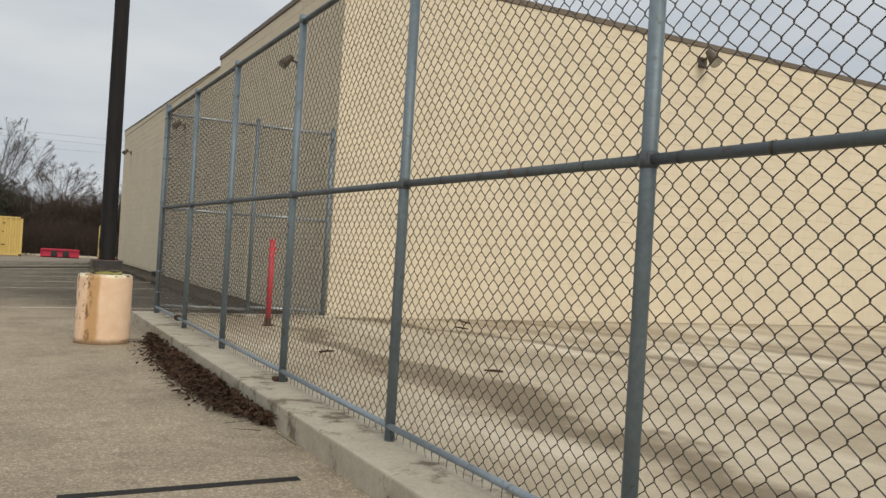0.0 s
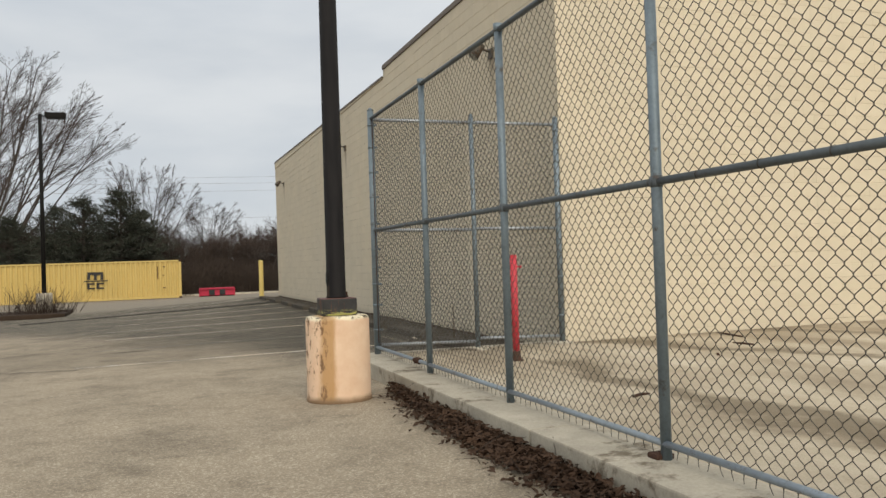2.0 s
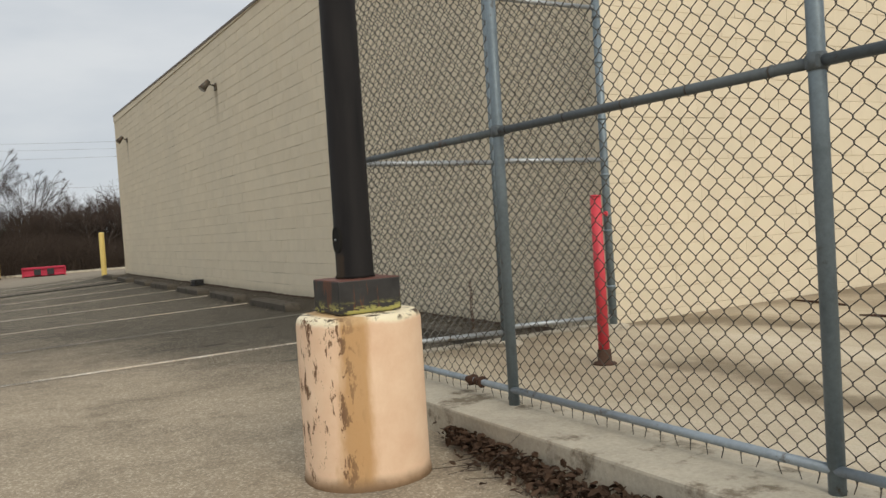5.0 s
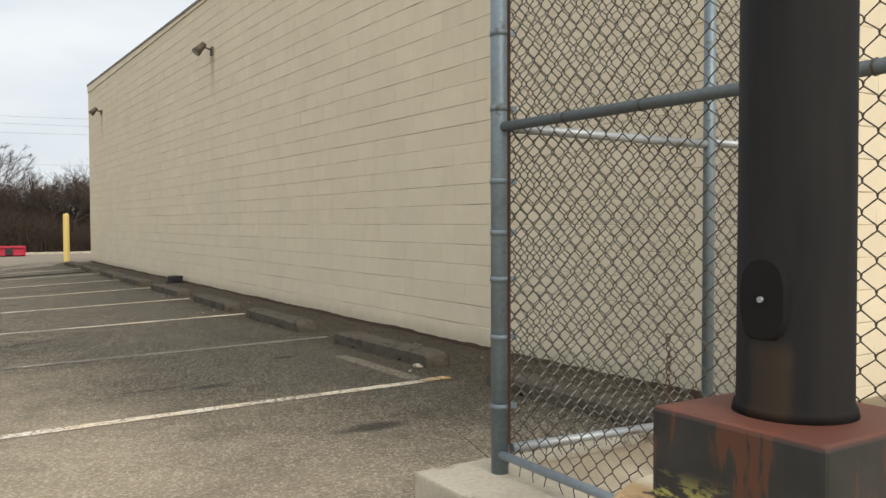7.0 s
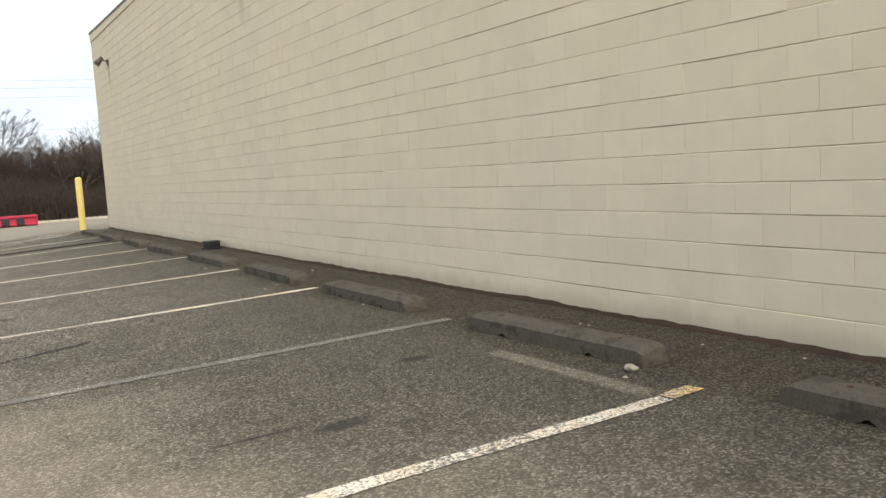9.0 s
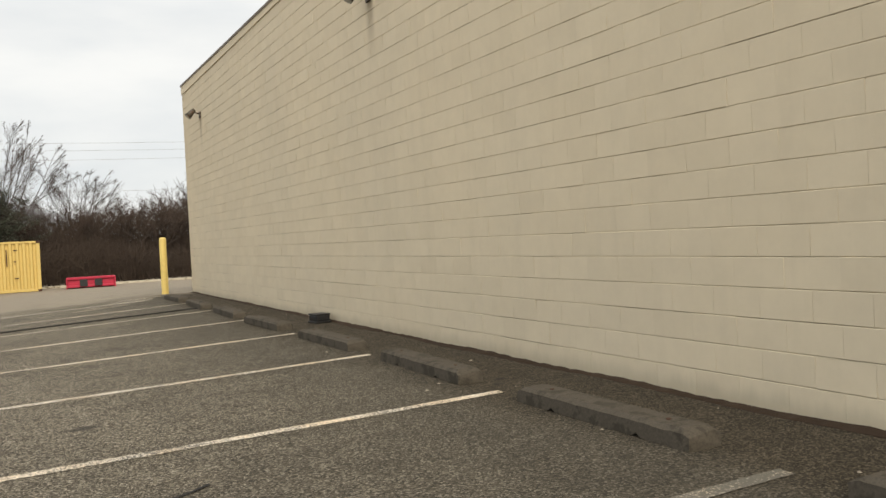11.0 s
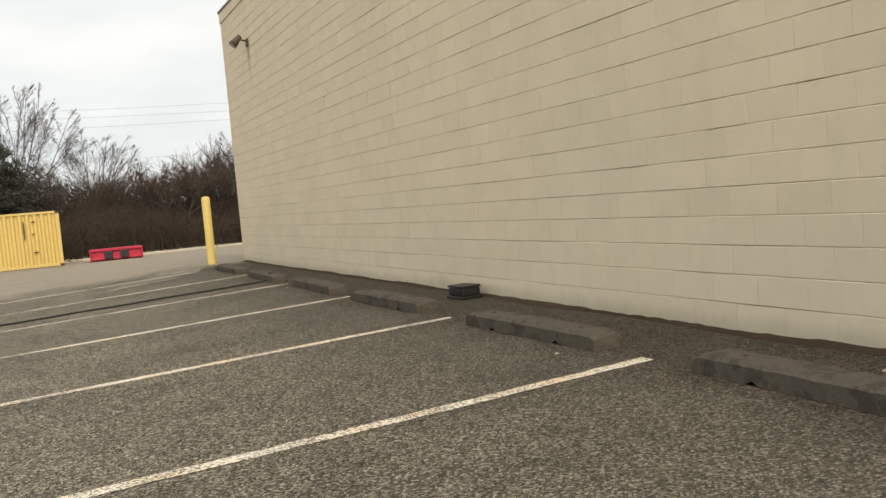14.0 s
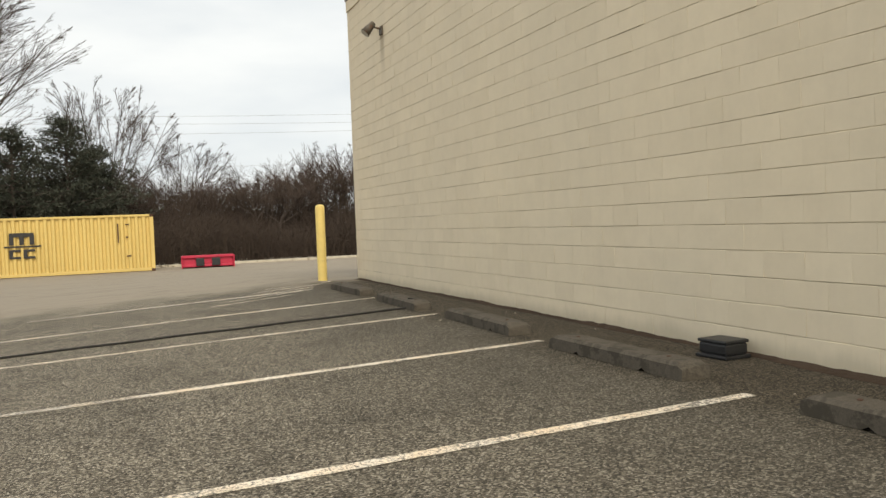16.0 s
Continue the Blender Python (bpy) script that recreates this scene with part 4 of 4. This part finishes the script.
for x in (-0.36, 0.36):
    part("coupler", box(x - 0.19, x + 0.19, -0.20, -0.125, 0.10, 0.46, bevel=0.015), M_BLACK, push)
part("cutting_edge", box(-1.14, 1.14, 0.075, 0.11, 0.0, 0.18, bevel=0.008), M_BLACK, push)

# ---- far street lamp, island ----
lamp = root("street_lamp", pose(-4.4, 39.0, -0.1), "tall dark car park lamp on a concrete base", "street lamp")
part("base", lathe([(0.30, -0.3), (0.30, 0.60), (0.27, 0.63), (0.0005, 0.64)], 24), M_KERB, lamp)
part("pole", tube((0, 0, 0.6), (0, 0, 7.7), 0.085, 0.065, seg=12), M_POLE, lamp)
part("arm", tube((0, 0, 7.6), (0.35, 0, 7.65), 0.03, seg=8), M_POLE, lamp)
part("lamp_head", box(0.2, 0.95, -0.2, 0.2, 7.52, 7.76, bevel=0.05), M_POLE, lamp)
isl = bmesh.new()
add_box(isl, -16.0, -3.5, 37.2, 40.8, -0.8, -0.22, bevel=0.05)
structure("island", isl, M_BANK, "kerbed planting island covered in dead leaves", "island")

# ---- bank, scrub and trees ----
rng = random.Random(21)
bx, by = list(range(-140, 141, 4)), [66 + 2.0 * k for k in range(16)] + [110, 140, 200]
bv = []
for y in by:
    for x in bx:
        k = min(1.0, max(0.0, (y - 67) / 18))
        bv.append((x, y, -0.68 + 0.9 * k * k * (3 - 2 * k) + (0.0 if y < 67 else 0.35 * noise.noise(Vector((x * 0.12, y * 0.12, 0))))))
bf = [(j * len(bx) + i, j * len(bx) + i + 1, (j + 1) * len(bx) + i + 1, (j + 1) * len(bx) + i) for j in range(len(by) - 1) for i in range(len(bx) - 1)]
structure("bank", mesh_of("bank", bv, bf, M_BANK, True), M_BANK, "brown leaf-littered bank rising behind the car park", "bank")
structure("road_edge", box(-60, 60, 65.2, 65.45, -0.9, -0.50, bevel=0.03), M_KERB, "pale concrete kerb at the far edge", "kerb")


def bank_z(y):
    k = min(1.0, max(0.0, (y - 67) / 18))
    return -0.68 + 0.9 * k * k * (3 - 2 * k)


def scrub(n, x0, x1, y0, y1, low, high, seed, spread=1.0):
    rng = random.Random(seed)
    segs = []
    for _ in range(n):
        x, y, h = rng.uniform(x0, x1), rng.uniform(y0, y1), rng.uniform(low, high)
        h *= 0.75 + 0.5 * noise.noise(Vector((x * 0.15, y * 0.1, seed))) + 0.25
        p = Vector((x, y, bank_z(y) - 0.1))
        d = Vector((rng.gauss(0, 0.22), rng.gauss(0, 0.22), 1)).normalized()
        tip = p + d * h
        segs.append((p, tip, 0.022, 0.006))
        for _ in range(5):
            q = p.lerp(tip, rng.uniform(0.2, 0.95))
            e = Vector((rng.gauss(0, 0.6), rng.gauss(0, 0.6), rng.uniform(0.15, 1))).normalized()
            segs.append((q, q + e * rng.uniform(0.4, 1.1) * spread, 0.012, 0.004))
    return sticks(segs)


tagged(new("scrub", mesh_of("scrub", *scrub(15000, -45, 40, 66.5, 84, 1.5, 2.7, 31), M_SCRUB)), "dense leafless brown scrub along the bank", "scrub", "", "stuff")
tagged(new("thicket", mesh_of("thicket", *scrub(9000, -50, 45, 76, 96, 2.2, 4.0, 37, 1.7), M_SCRUB)), "tall tangled leafless thicket behind the scrub", "thicket", "", "stuff")
tagged(new("thicket", mesh_of("thicket", *scrub(6500, -48, 1, 77, 97, 3.6, 5.6, 41, 2.0), M_SCRUB)), "high dark thicket around the conifers", "thicket", "", "stuff")
isv = []
rng = random.Random(77)
for _ in range(260):
    a = Vector((-4.5 + rng.gauss(0, 0.6), 38.5 + rng.gauss(0, 0.5), -0.25))
    d = Vector((rng.gauss(0, 0.45), rng.gauss(0, 0.45), 1)).normalized()
    isv.append((a, a + d * rng.uniform(0.5, 1.3), 0.010, 0.003))
tagged(new("shrub", mesh_of("shrub", *sticks(isv), M_SCRUB)), "dry bare shrub around the lamp base", "shrub")


def bare_tree(seed, height, spread, levels=5, upright=0.55, stem=0.24):
    """Trunk and limbs, and the fine twigs, as two stick lists."""
    rng = random.Random(seed)
    limbs, twigs = [], []

    def grow(p, d, length, r, level):
        steps = 3
        for s in range(steps):
            d = (d + Vector((rng.gauss(0, 0.10), rng.gauss(0, 0.10), rng.gauss(0.03, 0.05)))).normalized()
            q = p + d * (length / steps)
            r2 = r * 0.86
            (limbs if level < 3 else twigs).append((p, q, r, r2))
            p, r = q, r2
            if level >= 1 and s < steps - 1 and level < levels:
                side_d = (d + Vector((rng.gauss(0, spread), rng.gauss(0, spread), rng.uniform(-0.05, 0.5)))).normalized()
                grow(p, side_d, length * rng.uniform(0.45, 0.7), r * 0.5, level + 1)
        if level < levels:
            for _ in range(rng.choice((2, 3, 3)) if level else rng.choice((4, 5))):
                e = (d * upright + Vector((rng.gauss(0, spread), rng.gauss(0, spread), rng.uniform(0.1, 0.7)))).normalized()
                grow(p, e, length * rng.uniform(0.58, 0.85), r * rng.uniform(0.5, 0.7), level + 1)

    grow(Vector((0, 0, 0)), Vector((0, 0, 1)), height * stem, height * 0.014, 0)
    top = max(s[1].z for s in limbs + twigs)
    k = height / top
    fix = lambda ss, lo: [(a * k, b * k, max(r0, lo), max(r1, lo)) for a, b, r0, r1 in ss]
    return sticks(fix(limbs, 0.02), 5), sticks(fix(twigs, 0.0065), 3)


def fan_tree(seed, height, lean, count, thick):
    """Vase of long upright limbs that fork at narrow angles into straight fine twigs."""
    rng = random.Random(seed)
    limbs, twigs = [], []

    def grow(p, d, length, r, level):
        steps = 7 if level == 0 else 5 if level == 1 else 4
        for s in range(steps):
            d = (d + Vector((rng.gauss(0, 0.055), rng.gauss(0, 0.055), 0.012 + rng.gauss(0, 0.03)))).normalized()
            q = p + d * (length / steps)
            r2 = r * (0.84 if level else 0.80)
            (limbs if level < 2 else twigs).append((p, q, r, r2))
            p, r = q, r2
            if level < 4 and s >= (1 if level else 2):
                out = Vector((p.x, p.y, 0)).normalized() * 0.30
                side_d = (d + out + Vector((rng.gauss(0, 0.52), rng.gauss(0, 0.52), rng.uniform(-0.15, 0.25)))).normalized()
                grow(p, side_d, length * (1.05 - s / steps) * rng.uniform(0.48, 0.74), r * 0.55, level + 1)
                if level in (0, 1) or (level == 2 and s == 1):
                    other = (d + out + Vector((rng.gauss(0, 0.5), rng.gauss(0, 0.5), rng.uniform(-0.2, 0.3)))).normalized()
                    grow(p, other, length * (1.05 - s / steps) * rng.uniform(0.35, 0.6), r * 0.5, level + 1)

    fork = Vector((0, 0, height * 0.10))
    limbs.append((Vector((0, 0, -0.3)), fork, thick, thick * 0.9))
    for i in range(count):
        a, t = 2 * math.pi * (i + rng.uniform(-0.3, 0.3)) / count, lean * math.sqrt(rng.uniform(0.03, 1.0))
        d = Vector((math.sin(t) * math.cos(a), math.sin(t) * math.sin(a), math.cos(t)))
        grow(fork, d, height * rng.uniform(0.78, 0.95), thick * rng.uniform(0.4, 0.6), 0)
    k = height / max(s[1].z for s in limbs + twigs)
    fix = lambda ss, lo: [(a * k, b * k, max(r0, lo), max(r1, lo)) for a, b, r0, r1 in ss]
    return sticks(fix(limbs, 0.018), 5), sticks(fix(twigs, 0.006), 3)


def tree_thing(limbs, twigs, label):
    t = root("bare_tree", pose(0, -300, 0), label, "tree", "bare trees on the bank")
    part("trunk", mesh_of("trunk", *limbs, M_BARK), M_BARK, t)
    part("crown", mesh_of("crown", *twigs, M_TWIG), M_TWIG, t, "fine leafless twigs")
    return t


def conifer(seed, height, width):
    """Old pine: uneven whorls of limbs with tufts of needles, gaps between the tiers, a blunt broken top."""
    rng = random.Random(seed)
    t = root("conifer", pose(0, -300, 0), "dark green ragged conifer on the bank", "tree", "conifers on the bank")
    v, f, wood = [], [], [(Vector((0, 0, -0.3)), Vector((0.1, 0, height * 0.96)), height * 0.02, 0.03)]
    z = height * 0.05
    while z < height:
        full = width * (1.0 - (z / height) ** 1.7) ** 0.8 + 0.35
        for b in range(13):
            a = rng.uniform(0, 2 * math.pi)
            reach = full * rng.uniform(0.45, 1.12)
            c = Vector((math.cos(a), math.sin(a), 0))
            rise = rng.uniform(-0.12, 0.55)
            base = Vector((0, 0, z + rng.gauss(0, 0.12)))
            wood.append((base, base + c * reach + Vector((0, 0, rise * reach)), 0.03, 0.008))
            for _ in range(int(26 + 34 * reach)):
                u = rng.uniform(0.25, 1.0)
                p = base + c * (reach * u) + Vector((rng.gauss(0, 0.20), rng.gauss(0, 0.20), rise * reach * u + rng.gauss(0.03, 0.11)))
                d1 = (c * 0.7 + Vector((rng.gauss(0, 0.5), rng.gauss(0, 0.5), rng.gauss(0.3, 0.35)))).normalized() * rng.uniform(0.15, 0.40)
                d2 = d1.cross(Vector((rng.gauss(0, 1), rng.gauss(0, 1), 1))).normalized() * rng.uniform(0.02, 0.055)
                k = len(v)
                v += [p - d2, p + d1 * 0.5 + d2 * 0.4, p + d1, p + d2]
                f.append((k, k + 1, k + 2, k + 3))
        z += rng.uniform(0.34, 0.62)
    part("trunk", mesh_of("trunk", *sticks(wood, 5), M_BARK), M_BARK, t)
    part("crown", mesh_of("crown", v, f, M_NEEDLE), M_NEEDLE, t, "ragged tiers of dark needle tufts")
    return t


def plant(kind, x, y, turn_z=0.0, size=1.0):
    m = pose(x, y, bank_z(y) - 0.1, 0, 0, turn_z)
    ob = copy_thing(kind, m)
    ob.scale = (size, size, size)
    return ob


def settle(kind, x, y, turn_z=0.0, size=1.0):
    kind.matrix_basis = pose(x, y, bank_z(y) - 0.1, 0, 0, turn_z)
    kind.scale = (size, size, size)


tall = tree_thing(*fan_tree(4, 11.9, radians(46), 11, 0.17), "tall leafless tree with a broad fan of upright limbs")
broad = tree_thing(*fan_tree(9, 19.0, radians(40), 13, 0.30), "big leafless tree with dark heavy limbs")
small = tree_thing(*bare_tree(15, 5.2, 0.7, 5), "small tangled leafless tree")
small2 = tree_thing(*bare_tree(23, 6.0, 0.6, 5), "twisted leafless tree rising from the scrub")
pine = conifer(2, 8.3, 3.9)
pine2 = conifer(6, 6.9, 3.5)
settle(tall, -0.7, 80.0, 20)
tall.scale = (0.74, 0.74, 0.95)
settle(broad, -13.5, 76.0, 50)
settle(small, 6.0, 79.0)
settle(small2, 10.0, 80.0, 40)
settle(pine, -2.7, 74.0)
settle(pine2, -5.4, 73.0, 0, 1.1)
plant(pine, -7.6, 75.5, 130, 0.85)
plant(pine2, -1.2, 76.0, 200, 0.95)
plant(pine2, -10.5, 73.0, 80, 0.9)
plant(broad, -12.5, 80.0, 215, 0.95)
plant(broad, -19.0, 78.0, 160, 0.95)
plant(broad, -28.0, 76.0, 250, 0.8)
plant(tall, -15.0, 84.0, 200, 1.0)
plant(tall, 5.0, 90.0, 120, 0.7)
rng = random.Random(8)
for i in range(64):
    x = -24 + 0.95 * i + rng.uniform(-0.8, 0.8)
    plant((small, small2)[i % 2], x, rng.uniform(74, 92), rng.uniform(0, 360), rng.uniform(0.78, 1.22))
plant(tall, 15.6, 80.0, 300, 0.62)
plant(small2, 14.9, 79.0, 210, 1.2)

for k, (z0, z1) in enumerate(((14.0, 14.9), (13.7, 14.4), (12.4, 13.3), (9.8, 10.3))):
    cu = bpy.data.curves.new("power_line", "CURVE")
    cu.dimensions, cu.bevel_depth = "3D", 0.010
    sp = cu.splines.new("POLY")
    sp.points.add(40)
    for q, u in zip(sp.points, range(41)):
        w = u / 40
        q.co = (-70 + 200 * w, 110 + k * 0.8, z0 - 3 + (z1 - z0) * 5 * w + 7.0 * (w - 0.42) ** 2 * 2, 1)
    cu.materials.append(M_TRIM)
    tagged(new("power_line", cu), "thin overhead power line far beyond the trees", "power line", "power lines")

# ---- dead leaves along the kerb ----
rng = random.Random(13)
v, f = [], []
lv = bmesh.new()
for _ in range(5200):
    y = rng.choice((rng.uniform(6.0, 10.9), rng.gauss(7.8, 0.9)))
    if not 5.9 < y < 11.2:
        continue
    reach = 0.29 * min(1.0, max(0.12, (y - 5.8) / 0.9)) * min(1.0, max(0.2, (11.4 - y) / 1.6))
    x = 1.85 - abs(rng.gauss(0, 0.42)) * reach - rng.uniform(0, 0.25) * reach
    z = 0.006 + rng.uniform(0, 0.075) * max(0.0, 1 - (1.85 - x) / 0.45)
    a, t1, t2, w = rng.uniform(0, 6.3), rng.gauss(0, 0.45), rng.gauss(0, 0.45), rng.uniform(0.011, 0.030)
    m = Matrix.Translation((min(x, 1.83), y, z + 0.012)) @ Euler((t1, t2, a)).to_matrix().to_4x4()
    k = len(v)
    c = rng.uniform(0.1, 0.5) * w
    v += [m @ Vector(q) for q in ((-w, 0, 0), (-w * 0.2, -w * 0.6, c), (w * 0.7, -w * 0.4, c), (w * 1.2, 0, 0.2 * c), (w * 0.7, w * 0.4, c), (-w * 0.2, w * 0.6, c))]
    f += [(k, k + 1, k + 2, k + 3), (k, k + 3, k + 4, k + 5)]
v = [(p[0], p[1], max(p[2], 0.003)) for p in v]
tagged(new("dead_leaves", mesh_of("dead_leaves", v, f, M_LEAF)), "drift of dead brown leaves against the kerb", "leaves", "", "stuff")
rng = random.Random(14)
segs = []
for _ in range(70):
    p = Vector((rng.uniform(1.5, 1.84), rng.uniform(5.2, 10.6), 0.05))
    d = Vector((rng.gauss(0, 1), rng.gauss(0, 1), rng.uniform(0, 0.25))).normalized()
    segs.append((p, p + d * rng.uniform(0.08, 0.3), 0.0025, 0.0015))
for _ in range(60):
    p = Vector((rng.uniform(2.5, 4.5), rng.uniform(12.9, 13.3), 0.0 if rng.random() < 0.5 else 0.14))
    d = Vector((rng.gauss(0, 0.5), rng.gauss(0, 0.5), rng.uniform(0.2, 1))).normalized()
    segs.append((p, p + d * rng.uniform(0.1, 0.35), 0.0025, 0.0012))
tagged(new("dry_stems", mesh_of("dry_stems", *sticks(segs), M_SCRUB)), "dry weed stems by the kerb and fence foot", "weeds", "", "stuff")

# ---- sticks lying in the yard ----
for x, y, a, ln in ((3.24, 8.76, 20, 0.10), (6.3, 11.3, 100, 0.16), (6.9, 12.3, 80, 0.35), (5.4, 10.6, 60, 0.07), (4.4, 7.3, 150, 0.09)):
    b = tube((-ln, 0, 0.012), (0, 0.01, 0.016), 0.010, 0.013, seg=7)
    add_tube(b, (0, 0.01, 0.016), (ln, -0.01, 0.012), 0.013, 0.007, seg=7)
    ob = tagged(part("stick", b, M_RUST), "dark broken stick on the yard slab", "stick", "sticks in the yard")
    ob.matrix_basis = pose(x, y, 0.13, 0, 0, a)

# ---- soil gathered at the foot of the wall ----
rng = random.Random(19)
v = []
n = 320
for k in range(n + 1):
    y = CORNER + 0.2 + (FAR - CORNER - 0.3) * k / n
    h = 0.012 + 0.022 * max(0.0, noise.noise(Vector((y * 0.9, 0, 3))) + 0.25) + rng.uniform(0, 0.012)
    w = 0.03 + 0.09 * max(0.0, noise.noise(Vector((y * 0.7, 5, 0))) + 0.3) + rng.uniform(0, 0.02)
    v += [(WALL - 0.002, y, h), (WALL - w * 0.5, y, h * 0.6), (WALL - w, y, 0.002)]
f = [(3 * k + i, 3 * k + i + 1, 3 * k + i + 4, 3 * k + i + 3) for k in range(n) for i in (0, 1)]
tagged(new("soil", mesh_of("soil", v, f, M_BANK)), "dark soil and litter gathered at the wall's foot", "soil", "", "stuff")

# ---- crumbs of concrete and litter on the asphalt ----
rng = random.Random(17)
v, f = [], []
for _ in range(60):
    x, y, r = rng.uniform(3.3, 4.65), rng.uniform(13.3, 38.0), rng.uniform(0.004, 0.013)
    if 3.62 < x < 3.95:
        continue
    k = len(v)
    v += [(x + r * rng.uniform(0.6, 1.3) * sx, y + r * rng.uniform(0.6, 1.3) * sy, z) for z, g in ((0.001, 1), (r * 0.9, 0.6)) for sx, sy in ((-g, -g), (g, -g), (g, g), (-g, g))]
    f += [(k + 4, k + 5, k + 6, k + 7)] + [(k + i, k + (i + 1) % 4, k + 4 + (i + 1) % 4, k + 4 + i) for i in range(4)]
tagged(new("rubble", mesh_of("rubble", v, f, M_RUBBLE)), "scattered pale crumbs of concrete on the asphalt", "rubble", "", "stuff")
chunk = bmesh.new()
bmesh.ops.create_icosphere(chunk, subdivisions=2, radius=0.034)
for q in chunk.verts:
    q.co = Vector((q.co.x * 1.3, q.co.y, max(0, q.co.z * 0.7 + 0.02))) * (1 + 0.5 * noise.noise(q.co * 30))
ob = tagged(part("concrete_chunk", chunk, M_RUBBLE), "broken pale chunk of concrete beside a wheel stop", "rubble")
ob.location = (3.62, 15.95, 0)

# ---- concrete blocks of the walls, last ----
west_single, west_rest = lay_blocks(CORNER, FAR, lambda y: 28 if y < STEP else 27, lambda y, c: 14.2 < y < 24.1 and c < 12)
mesh_rest = mesh_of("blockwork", *join_blocks(west_rest, "y", WALL), M_BLOCK)
tagged(part("blockwork", mesh_rest, M_BLOCK, wall_west), "", "", "", "stuff")
south_single, south_rest = lay_blocks(WALL, 32.0, lambda x: 28, lambda x, c: False)
tagged(part("blockwork", mesh_of("blockwork", *join_blocks(south_rest, "x", CORNER), M_BLOCK), M_BLOCK, wall_south), "", "", "", "stuff")
rng = random.Random(2)
one = mesh_of("block", *block_mesh(BLOCK, "y"), M_BLOCK)
for mid, length, z in west_single:
    ob = part("block", one, M_BLOCK, wall_west)
    ob.location = (WALL + rng.uniform(-0.0016, 0.0016), mid, z)
    ob.rotation_euler = (0, rng.gauss(0.0, 0.011), 0)
